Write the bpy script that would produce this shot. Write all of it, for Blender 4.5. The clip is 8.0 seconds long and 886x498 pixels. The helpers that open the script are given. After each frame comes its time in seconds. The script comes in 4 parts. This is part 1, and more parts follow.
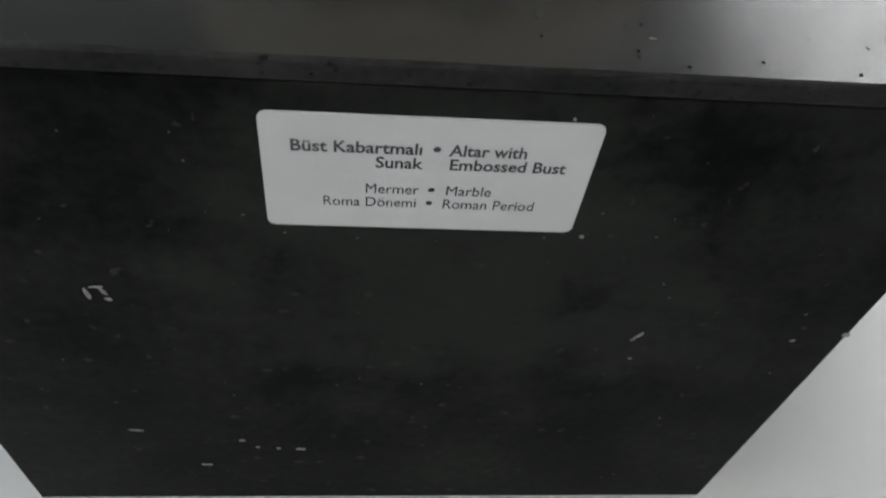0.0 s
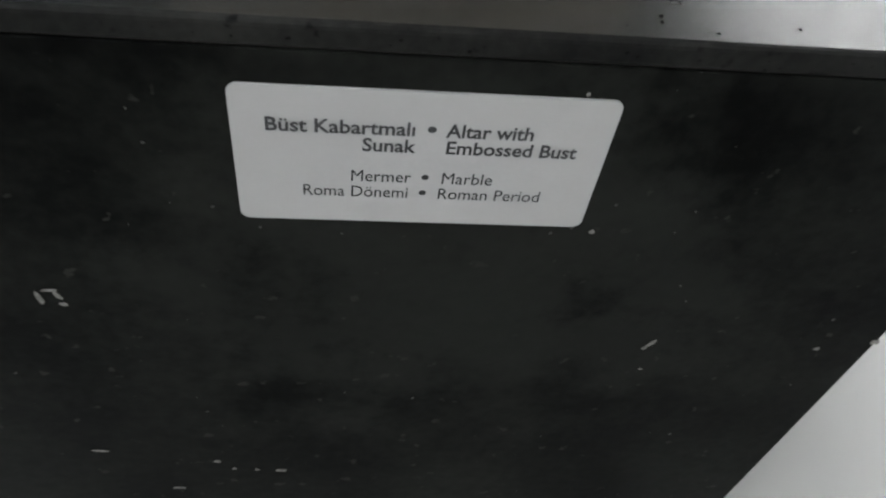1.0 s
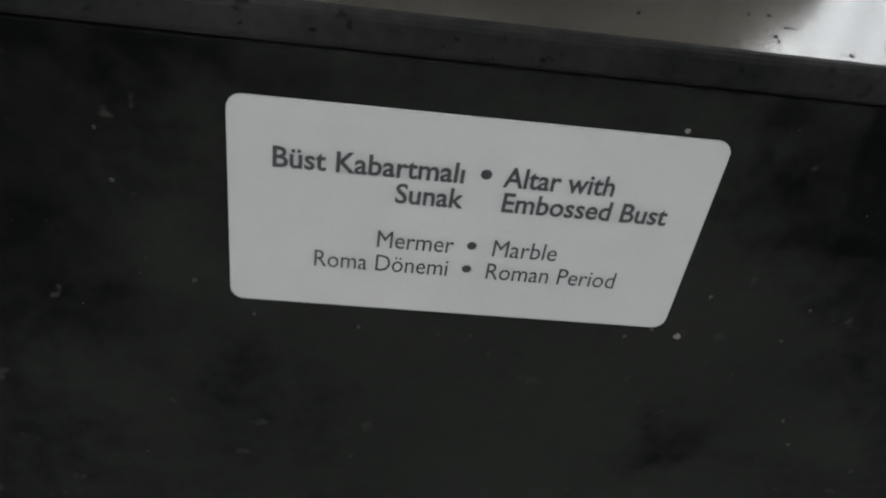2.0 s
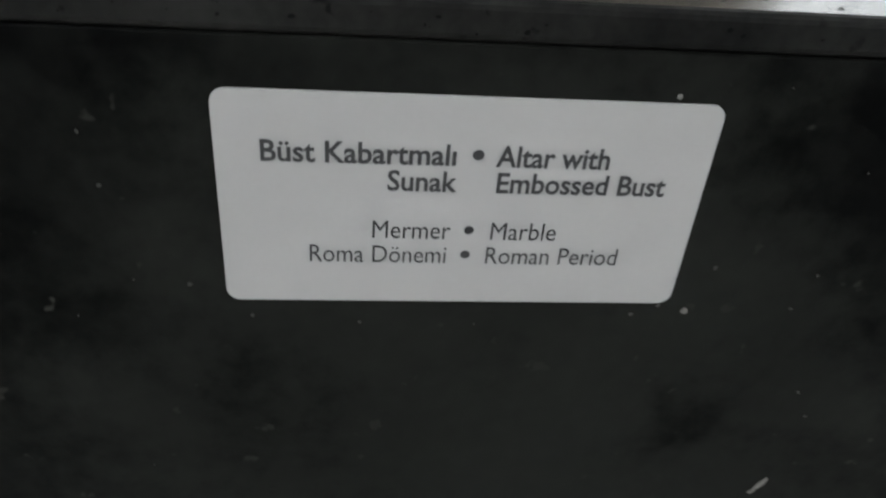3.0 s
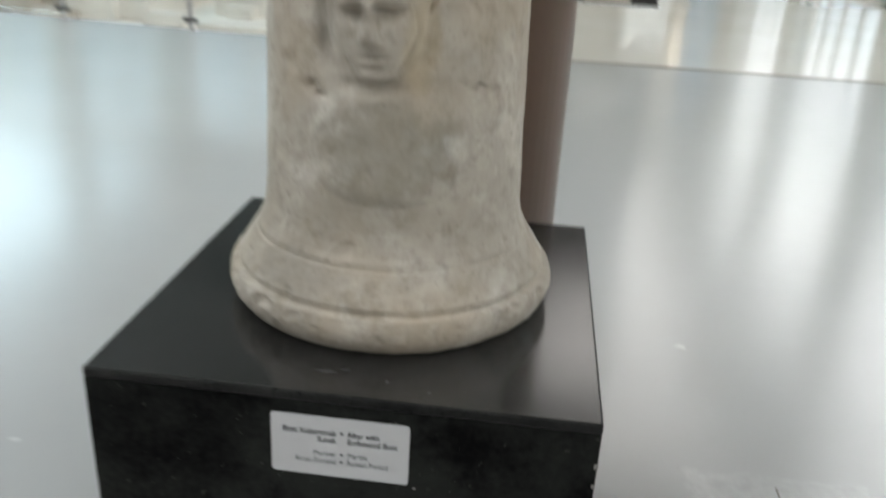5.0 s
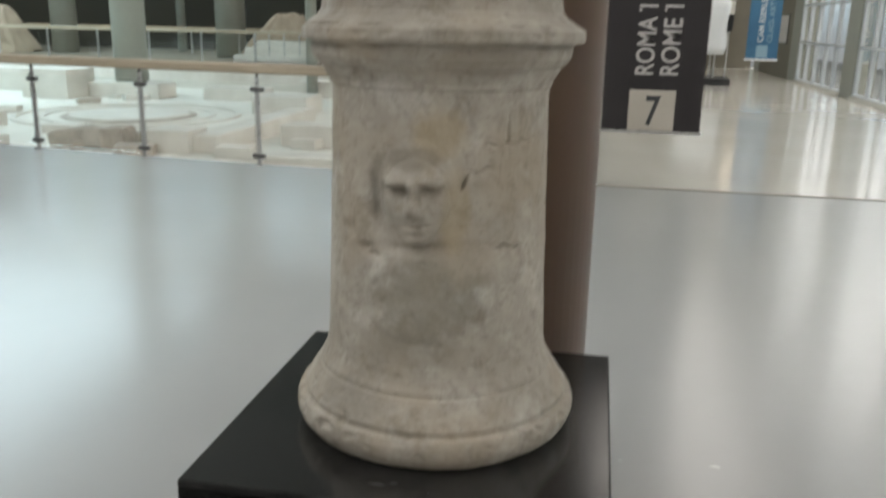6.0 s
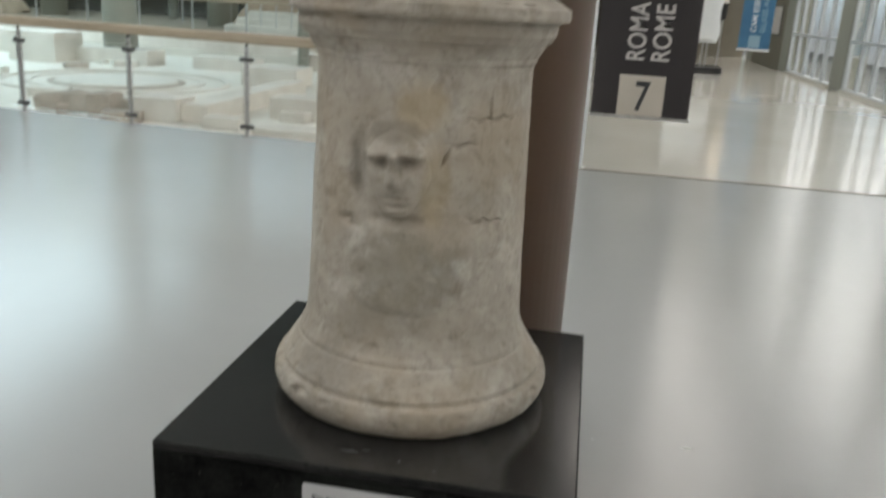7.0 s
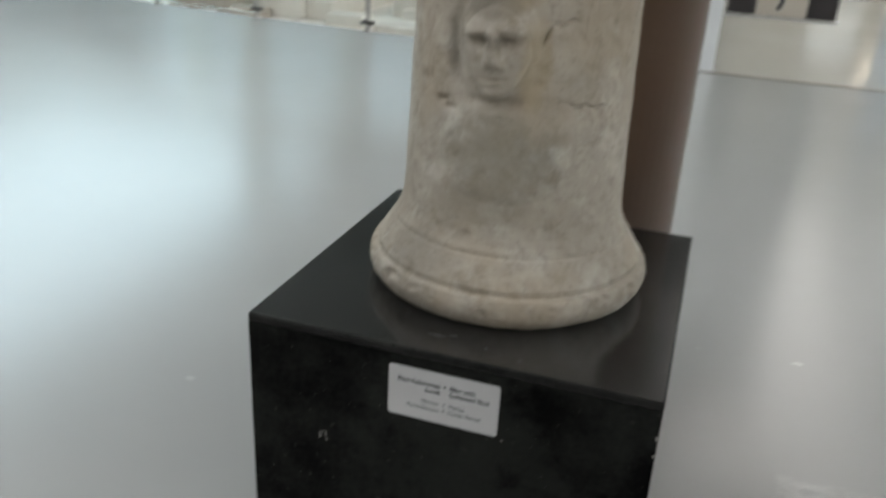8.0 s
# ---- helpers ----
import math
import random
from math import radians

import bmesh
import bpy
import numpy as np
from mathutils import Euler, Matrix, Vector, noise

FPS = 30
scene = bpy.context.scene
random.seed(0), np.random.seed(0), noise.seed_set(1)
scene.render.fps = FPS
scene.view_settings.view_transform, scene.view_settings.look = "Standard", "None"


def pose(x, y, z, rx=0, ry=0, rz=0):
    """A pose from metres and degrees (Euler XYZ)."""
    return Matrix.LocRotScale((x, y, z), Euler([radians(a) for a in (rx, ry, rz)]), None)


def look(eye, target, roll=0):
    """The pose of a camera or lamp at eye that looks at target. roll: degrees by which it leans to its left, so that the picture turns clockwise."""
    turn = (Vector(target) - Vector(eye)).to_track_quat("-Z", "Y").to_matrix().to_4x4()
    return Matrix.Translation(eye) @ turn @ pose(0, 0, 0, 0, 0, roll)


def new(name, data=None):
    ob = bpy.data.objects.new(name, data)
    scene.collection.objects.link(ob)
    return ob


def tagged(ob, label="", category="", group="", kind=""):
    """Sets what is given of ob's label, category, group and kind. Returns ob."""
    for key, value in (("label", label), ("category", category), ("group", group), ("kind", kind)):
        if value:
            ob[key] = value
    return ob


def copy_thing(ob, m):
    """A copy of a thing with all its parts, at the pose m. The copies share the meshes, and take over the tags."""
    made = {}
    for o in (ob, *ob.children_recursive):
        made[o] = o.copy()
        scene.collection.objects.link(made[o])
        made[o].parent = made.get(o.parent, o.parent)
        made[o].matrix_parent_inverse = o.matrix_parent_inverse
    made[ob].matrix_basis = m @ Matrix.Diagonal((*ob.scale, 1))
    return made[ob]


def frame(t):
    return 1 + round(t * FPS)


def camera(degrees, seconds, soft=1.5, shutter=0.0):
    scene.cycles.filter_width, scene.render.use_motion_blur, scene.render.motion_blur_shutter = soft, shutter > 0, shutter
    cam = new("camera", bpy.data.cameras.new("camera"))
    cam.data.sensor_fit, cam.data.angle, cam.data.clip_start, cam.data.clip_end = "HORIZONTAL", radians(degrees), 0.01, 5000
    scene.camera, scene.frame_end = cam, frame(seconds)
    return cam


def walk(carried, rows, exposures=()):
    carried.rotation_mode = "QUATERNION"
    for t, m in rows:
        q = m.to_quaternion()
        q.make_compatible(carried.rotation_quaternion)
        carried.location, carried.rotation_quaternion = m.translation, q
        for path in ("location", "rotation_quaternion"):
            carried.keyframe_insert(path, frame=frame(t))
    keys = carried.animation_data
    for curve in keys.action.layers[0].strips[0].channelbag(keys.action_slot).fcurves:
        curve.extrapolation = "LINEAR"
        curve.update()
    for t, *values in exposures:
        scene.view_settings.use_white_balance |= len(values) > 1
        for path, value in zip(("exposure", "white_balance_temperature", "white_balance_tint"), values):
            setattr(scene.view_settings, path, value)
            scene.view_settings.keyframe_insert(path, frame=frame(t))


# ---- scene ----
# ---------------------------------------------------------------- camera
cam = camera(55.9, 8.0, 2.2, 0.8)
PATH = [
    (0, (-0.038, -0.373, 1.012), (0.164, 0.82, -0.581), 9.2),
    (0.5, (-0.034, -0.36, 0.999), (0.148, 0.854, -0.58), 7.7),
    (1, (-0.036, -0.345, 0.952), (0.195, 0.879, -0.613), 9.9),
    (1.5, (-0.062, -0.323, 0.879), (0.184, 1.131, -0.471), 10.1),
    (1.7, (-0.056, -0.314, 0.828), (0.181, 1.23, -0.421), 10.8),
    (2.8, (-0.041, -0.315, 0.803), (0.142, 1.301, -0.361), 4.3),
    (3, (-0.043, -0.316, 0.8), (0.173, 1.292, -0.369), 5.4),
    (3.2, (-0.051, -0.341, 0.836), (0.19, 1.25, -0.352), 6.6),
    (3.5, (-0.02, -0.422, 0.961), (0.203, 1.143, -0.264), 4.3),
    (3.7, (-0.01, -0.535, 1.063), (0.16, 1.087, -0.095), 2.3),
    (4, (0.019, -0.657, 1.22), (0.17, 0.984, 0.085), 3.7),
    (4.2, (0.047, -0.722, 1.256), (0.199, 0.947, 0.164), 6.4),
    (5.3, (0.305, -1.17, 1.444), (0.014, 0.675, 0.729), 2.5),
    (5.5, (0.311, -1.231, 1.462), (-0.015, 0.615, 0.766), 2.8),
    (6, (0.331, -1.296, 1.538), (-0.01, 0.603, 1.01), 1.2),
    (6.5, (0.349, -1.313, 1.561), (0.057, 0.602, 1.065), 1.5),
    (7, (0.349, -1.315, 1.532), (0.045, 0.576, 0.958), 3.5),
    (7.5, (0.346, -1.338, 1.514), (-0.03, 0.505, 0.833), 4.4),
    (8, (0.389, -1.273, 1.483), (-0.157, 0.477, 0.683), 3.2),
]
# stops, kelvin and tint of a phone camera that keeps adjusting itself
EXPOSURES = [(0, -0.20, 6600, 11), (3.0, -0.14, 6600, 11), (3.5, -0.06, 6600, 11), (4.0, 0.17, 6450, 10), (4.2, 0.19, 6450, 10),
             (5.3, -0.40, 6750, 12), (6.0, -0.60, 6950, 13), (6.5, -0.62, 7000, 14), (7.0, -0.60, 6950, 13), (8, -0.62, 6750, 12)]
walk(cam, [(t, look(eye, target, roll)) for t, eye, target, roll in PATH], EXPOSURES)

# ---------------------------------------------------------------- light
world = bpy.data.worlds.new("sky")
scene.world = world
world.use_nodes = True
wn = world.node_tree
sky = wn.nodes.new("ShaderNodeTexSky")
sky.sky_type = "NISHITA"
sky.sun_disc = False
sky.sun_elevation, sky.sun_rotation = radians(40), radians(120)
wn.links.new(sky.outputs[0], wn.nodes["Background"].inputs[0])
wn.nodes["Background"].inputs[1].default_value = 0.08


def area_lamp(name, m, sx, sy, watts, colour):
    """A lamp that fills an opening of sx by sy metres."""
    la = bpy.data.lights.new(name, "AREA")
    la.shape, la.size, la.size_y, la.energy, la.color = "RECTANGLE", sx, sy, watts, colour
    ob = new(name, la)
    ob.matrix_world = m
    return ob


SKYLIGHT = (-29.0, 8.0, -14.5, 31.0)
area_lamp("skylight_daylight", pose((SKYLIGHT[0] + SKYLIGHT[2]) / 2, (SKYLIGHT[1] + SKYLIGHT[3]) / 2, 9.9),
          SKYLIGHT[2] - SKYLIGHT[0], SKYLIGHT[3] - SKYLIGHT[1], 6300, (0.61, 0.87, 1.0))
# unseen opening over the gallery, added so that light comes from the left
GALLERY_FILL_OPENING = (-13.0, -8.0, -3.0, 3.0)
area_lamp("gallery_skylight_daylight", pose(-8.0, -2.5, 9.9), 10.0, 11.0, 1700, (0.90, 0.96, 1.0))
CLERESTORY = (-28.0, 6.8, -1.5, 9.2)
area_lamp("clerestory_daylight", look((-14.75, 36.2, 8.0), (-14.75, 0, 8.0)), 26.5, 2.4, 560, (0.60, 0.87, 1.0))
# unseen opening over the corridor, added to brighten it and its floor reflections
CORRIDOR_FILL_OPENING = (0.8, 14.0, 5.2, 32.0)
area_lamp("corridor_skylight_daylight", pose(3.0, 23.0, 9.9), 4.4, 18.0, 820, (1.0, 0.98, 0.95))
SOUTH = (-11.0, 3.6, 5.0, 9.0)
area_lamp("south_window_daylight", look((-3.0, -10.42, 6.3), (-3.0, 0, 6.3)), 16.0, 5.4, 190, (1.0, 0.92, 0.82))
DAYLIGHT = 1.65

# ---------------------------------------------------------------- materials


def mat(name, a, b, scale=8.0, rough=0.5, rvar=0.1, bump=0.1, fine=60.0, metal=0.0, coat=0.0, speck=None, stretch=(1, 1, 1), spec=0.5, detail=6, span=(0.42, 0.92), coat_rough=0.18):
    """A surface that varies between colours a and b at two scales, with uneven gloss and relief. speck: colour, amount, scale of small flecks."""
    m = bpy.data.materials.new(name)
    m.use_nodes = True
    nt = m.node_tree
    N, L = nt.nodes, nt.links
    p = N["Principled BSDF"]
    tc = N.new("ShaderNodeTexCoord")
    mp = N.new("ShaderNodeMapping")
    mp.inputs["Scale"].default_value = stretch
    L.new(tc.outputs["Object"], mp.inputs[0])
    n1 = N.new("ShaderNodeTexNoise")
    n1.inputs["Scale"].default_value, n1.inputs["Detail"].default_value, n1.inputs["Roughness"].default_value = scale, detail, 0.6
    n2 = N.new("ShaderNodeTexNoise")
    n2.inputs["Scale"].default_value, n2.inputs["Detail"].default_value = fine, 4
    L.new(mp.outputs[0], n1.inputs[0])
    L.new(mp.outputs[0], n2.inputs[0])
    add = N.new("ShaderNodeMath")
    add.operation = "MULTIPLY_ADD"
    add.inputs[1].default_value = 0.35
    L.new(n2.outputs[0], add.inputs[0])
    L.new(n1.outputs[0], add.inputs[2])
    ramp = N.new("ShaderNodeValToRGB")
    ramp.color_ramp.elements[0].position, ramp.color_ramp.elements[1].position = span
    ramp.color_ramp.elements[0].color, ramp.color_ramp.elements[1].color = (*a, 1), (*b, 1)
    L.new(add.outputs[0], ramp.inputs[0])
    out = ramp.outputs[0]
    if speck:
        n3 = N.new("ShaderNodeTexNoise")
        n3.inputs["Scale"].default_value, n3.inputs["Detail"].default_value = speck[2], 2
        L.new(mp.outputs[0], n3.inputs[0])
        r3 = N.new("ShaderNodeValToRGB")
        r3.color_ramp.elements[0].position, r3.color_ramp.elements[1].position = speck[1], min(1.0, speck[1] + 0.05)
        L.new(n3.outputs[0], r3.inputs[0])
        mx = N.new("ShaderNodeMix")
        mx.data_type = "RGBA"
        L.new(r3.outputs[0], mx.inputs[0])
        L.new(out, mx.inputs[6])
        mx.inputs[7].default_value = (*speck[0], 1)
        out = mx.outputs[2]
    L.new(out, p.inputs["Base Color"])
    rr = N.new("ShaderNodeMapRange")
    rr.inputs[1].default_value, rr.inputs[2].default_value = 0.3, 0.7
    rr.inputs[3].default_value, rr.inputs[4].default_value = max(0.02, rough - rvar), min(1, rough + rvar)
    L.new(n1.outputs[0], rr.inputs[0])
    L.new(rr.outputs[0], p.inputs["Roughness"])
    p.inputs["Metallic"].default_value = metal
    p.inputs["Coat Weight"].default_value = coat
    p.inputs["Coat Roughness"].default_value = coat_rough
    p.inputs["Specular IOR Level"].default_value = spec
    if bump:
        bp = N.new("ShaderNodeBump")
        bp.inputs["Strength"].default_value, bp.inputs["Distance"].default_value = bump, 0.004
        L.new(add.outputs[0], bp.inputs["Height"])
        L.new(bp.outputs[0], p.inputs["Normal"])
    return m


def glass_mat(name, tint):
    m = bpy.data.materials.new(name)
    m.use_nodes = True
    p = m.node_tree.nodes["Principled BSDF"]
    p.inputs["Base Color"].default_value = (*tint, 1)
    p.inputs["Roughness"].default_value = 0.02
    p.inputs["IOR"].default_value = 1.45
    p.inputs["Transmission Weight"].default_value = 1.0
    return m


def daylight_mat(name):
    """The bright outdoors: pale sky above, blurred greenery and paving below."""
    m = bpy.data.materials.new(name)
    m.use_nodes = True
    N, L = m.node_tree.nodes, m.node_tree.links
    tc = N.new("ShaderNodeTexCoord")
    sep = N.new("ShaderNodeSeparateXYZ")
    L.new(tc.outputs["Object"], sep.inputs[0])
    no = N.new("ShaderNodeTexNoise")
    no.inputs["Scale"].default_value, no.inputs["Detail"].default_value = 0.5, 5
    L.new(tc.outputs["Object"], no.inputs[0])
    ma = N.new("ShaderNodeMath")
    ma.operation = "MULTIPLY_ADD"
    ma.inputs[1].default_value = 2.2
    L.new(no.outputs[0], ma.inputs[0])
    L.new(sep.outputs[2], ma.inputs[2])
    mr = N.new("ShaderNodeMapRange")
    mr.inputs[1].default_value, mr.inputs[2].default_value = 0.0, 20.0
    L.new(ma.outputs[0], mr.inputs[0])
    cr = N.new("ShaderNodeValToRGB")
    e = cr.color_ramp.elements
    e[0].position, e[0].color = 0.0, (0.42, 0.45, 0.45, 1)
    e[1].position, e[1].color = 1.0, (2.2, 2.25, 2.3, 1)
    # paving, hedges, pale haze, the bright strip of sky over the roofs, duller cloud above
    for pos, col in ((0.102, (0.40, 0.46, 0.52, 1)), (0.162, (0.55, 0.69, 0.79, 1)), (0.21, (0.82, 1.0, 1.1, 1)), (0.258, (1.35, 1.4, 1.45, 1)), (0.32, (1.9, 2.0, 2.1, 1)), (0.48, (2.9, 3.0, 3.1, 1)), (0.55, (6.4, 6.5, 6.6, 1)), (0.61, (5.4, 5.5, 5.6, 1)), (0.76, (5.4, 5.5, 5.6, 1)), (0.86, (2.4, 2.45, 2.5, 1))):
        k = e.new(pos)
        k.color = col
    L.new(mr.outputs[0], cr.inputs[0])
    em = N.new("ShaderNodeEmission")
    em.inputs[1].default_value = DAYLIGHT
    L.new(cr.outputs[0], em.inputs[0])
    L.new(em.outputs[0], N["Material Output"].inputs[0])
    return m


EPOXY = mat("grey_epoxy", (0.405, 0.405, 0.39), (0.425, 0.425, 0.41), 0.5, 0.25, 0.015, 0.008, 5, coat=0.4, detail=1)
CREAM = mat("cream_floor", (0.67, 0.64, 0.57), (0.72, 0.69, 0.62), 0.6, 0.17, 0.01, 0.008, 6, coat=0.5, detail=1, coat_rough=0.10)
PAINT = mat("white_plaster", (0.62, 0.61, 0.58), (0.70, 0.69, 0.66), 0.7, 0.8, 0.1, 0.15, 30)
CEILING = mat("grey_ceiling_paint", (0.20, 0.20, 0.195), (0.26, 0.26, 0.255), 0.7, 0.8, 0.1, 0.15, 30)
DARKWALL = mat("dark_wall", (0.027, 0.021, 0.013), (0.044, 0.035, 0.023), 0.6, 0.85, 0.1, 0.1, 20)
OLIVE = mat("olive_grey_paint", (0.25, 0.25, 0.21), (0.31, 0.31, 0.26), 0.9, 0.6, 0.1, 0.1, 25)
END_WALL = mat("brown_grey_end_wall", (0.13, 0.115, 0.085), (0.18, 0.16, 0.12), 0.9, 0.65, 0.1, 0.1, 25)
BROWN = mat("brown_column_paint", (0.115, 0.067, 0.041), (0.14, 0.084, 0.053), 3.0, 0.42, 0.05, 0.03, 60, spec=0.35)
GREENGREY = mat("pale_green_grey_paint", (0.29, 0.295, 0.25), (0.35, 0.355, 0.305), 1.0, 0.55, 0.1, 0.1, 20)
PLINTH = mat("black_laminate", (0.0016, 0.0017, 0.0017), (0.0180, 0.0187, 0.0168), 7.0, 0.50, 0.08, 0.05, 90, speck=((0.030, 0.030, 0.027), 0.69, 70), spec=0.03, detail=9, span=(0.54, 0.92))
PLINTH_TOP = mat("black_laminate_top", (0.006, 0.006, 0.006), (0.024, 0.0235, 0.022), 4.0, 0.175, 0.025, 0.02, 200, spec=0.68, detail=4)
PLINTH_EDGE = mat("worn_laminate_edge", (0.004, 0.004, 0.004), (0.024, 0.0235, 0.022), 9.0, 0.55, 0.10, 0.12, 160, speck=((0.002, 0.002, 0.002), 0.66, 90), spec=0.10, span=(0.5, 0.88))
PIT_BLACK = mat("bare_black_pit", (0.0015, 0.0015, 0.0015), (0.004, 0.004, 0.004), 200, 0.9, 0.05, 0.1, 600, spec=0.1)
CHIP = mat("bare_chip", (0.08, 0.077, 0.07), (0.28, 0.27, 0.25), 200, 0.7, 0.1, 0.2, 600)
LABEL = mat("label_plastic", (0.435, 0.43, 0.425), (0.465, 0.46, 0.455), 14, 0.42, 0.06, 0.02, 300)
INK = mat("dark_ink", (0.03, 0.03, 0.032), (0.05, 0.05, 0.052), 60, 0.5, 0.05, 0.0)
STEEL = mat("brushed_steel", (0.42, 0.41, 0.39), (0.55, 0.54, 0.52), 20, 0.32, 0.08, 0.05, 200, metal=0.9)
DARKSTEEL = mat("dark_clamp", (0.10, 0.095, 0.09), (0.16, 0.155, 0.15), 20, 0.4, 0.08, 0.05, 200, metal=0.7)
WOOD = mat("beech_handrail", (0.35, 0.285, 0.20), (0.46, 0.385, 0.285), 5, 0.42, 0.08, 0.08, 40, stretch=(0.25, 4, 4))
STONE = mat("pale_ruin_stone", (0.61, 0.565, 0.495), (0.79, 0.755, 0.69), 1.6, 0.85, 0.1, 0.6, 18)
SAND = mat("pit_sand", (0.66, 0.62, 0.545), (0.86, 0.83, 0.76), 0.5, 0.9, 0.08, 0.4, 7)
RUBBLE = mat("brown_rubble", (0.34, 0.29, 0.24), (0.58, 0.51, 0.43), 2.5, 0.9, 0.08, 0.8, 14)
TERRA = mat("terracotta_clay", (0.28, 0.20, 0.14), (0.42, 0.32, 0.23), 2.0, 0.85, 0.1, 0.6, 16)
BANNER = mat("dark_banner_print", (0.022, 0.017, 0.018), (0.032, 0.026, 0.026), 2, 0.5, 0.08, 0.05, 40)
PRINT = mat("pale_print", (0.50, 0.47, 0.44), (0.58, 0.55, 0.52), 6, 0.5, 0.05, 0.02, 60)
BEIGE = mat("beige_print", (0.50, 0.45, 0.38), (0.55, 0.50, 0.43), 3, 0.5, 0.05, 0.02, 40)
BLUE = mat("blue_banner_print", (0.030, 0.125, 0.24), (0.055, 0.19, 0.32), 1.5, 0.5, 0.05, 0.05, 30)
WHITE = mat("white_enamel", (0.70, 0.72, 0.73), (0.78, 0.80, 0.80), 3, 0.4, 0.08, 0.03, 30)
FRAME = mat("window_frame_paint", (0.44, 0.47, 0.48), (0.52, 0.55, 0.56), 3, 0.4, 0.08, 0.03, 30)
BLACK = mat("black_base_paint", (0.015, 0.015, 0.016), (0.03, 0.03, 0.03), 5, 0.45, 0.1, 0.05, 60)
TAPE = mat("floor_repair_film", (0.39, 0.39, 0.375), (0.48, 0.48, 0.465), 14, 0.14, 0.08, 0.9, 34, coat=0.6)
SEAM = mat("dirty_joint", (0.16, 0.14, 0.11), (0.26, 0.23, 0.19), 6, 0.7, 0.1, 0.2, 40)
FARFLOOR = mat("dull_far_floor", (0.15, 0.12, 0.088), (0.22, 0.178, 0.13), 0.5, 0.7, 0.05, 0.05, 5)
OUTGROUND = mat("outdoor_paving", (0.10, 0.11, 0.11), (0.17, 0.18, 0.175), 0.8, 0.8, 0.1, 0.2, 9)
DUST = mat("dust_scuff", (0.41, 0.41, 0.395), (0.44, 0.44, 0.425), 40, 0.4, 0.1, 0.2, 200)
GLASS = glass_mat("clear_glass", (0.97, 0.99, 0.98))
DAY = daylight_mat("daylight")
LAMP = mat("lit_diffuser", (0.8, 0.78, 0.72), (0.8, 0.78, 0.72), 5, 0.5, 0.05, 0.0)
LAMP.node_tree.nodes["Principled BSDF"].inputs["Emission Color"].default_value = (1.0, 0.86, 0.66, 1)
LAMP.node_tree.nodes["Principled BSDF"].inputs["Emission Strength"].default_value = 5.0


def stain_or_shade(m, centre, radii, colour, amount, ragged=1.2, scale=14):
    """A patch with a ragged outline at one place on a thing, for stains and for painted shade."""
    N, L = m.node_tree.nodes, m.node_tree.links
    p = N["Principled BSDF"]
    base = p.inputs["Base Color"].links[0].from_socket
    tc = N.new("ShaderNodeTexCoord")
    mp = N.new("ShaderNodeMapping")
    mp.inputs["Location"].default_value = [-c / r for c, r in zip(centre, radii)]
    mp.inputs["Scale"].default_value = [1 / r for r in radii]
    L.new(tc.outputs["Object"], mp.inputs[0])
    ln = N.new("ShaderNodeVectorMath")
    ln.operation = "LENGTH"
    L.new(mp.outputs[0], ln.inputs[0])
    no = N.new("ShaderNodeTexNoise")
    no.inputs["Scale"].default_value, no.inputs["Detail"].default_value, no.inputs["Roughness"].default_value = scale, 6, 0.65
    L.new(tc.outputs["Object"], no.inputs[0])
    ma = N.new("ShaderNodeMath")
    ma.operation = "MULTIPLY_ADD"
    ma.inputs[1].default_value = ragged
    L.new(no.outputs[0], ma.inputs[0])
    L.new(ln.outputs["Value"], ma.inputs[2])
    r = N.new("ShaderNodeMapRange")
    r.interpolation_type = "SMOOTHSTEP"
    r.inputs[1].default_value, r.inputs[2].default_value = 1.15 + ragged * 0.5, 0.45 + ragged * 0.5
    r.inputs[4].default_value = amount
    L.new(ma.outputs[0], r.inputs[0])
    mx = N.new("ShaderNodeMix")
    mx.data_type = "RGBA"
    L.new(r.outputs[0], mx.inputs[0])
    L.new(base, mx.inputs[6])
    mx.inputs[7].default_value = (*colour, 1)
    L.new(mx.outputs[2], p.inputs["Base Color"])


# lighter patch round the label: dust, plus lens falloff put into the colour
stain_or_shade(PLINTH, (0.05, -0.40, 0.47), (0.24, 0.3, 0.22), (0.023, 0.024, 0.0215), 0.55, 3.0, 12)


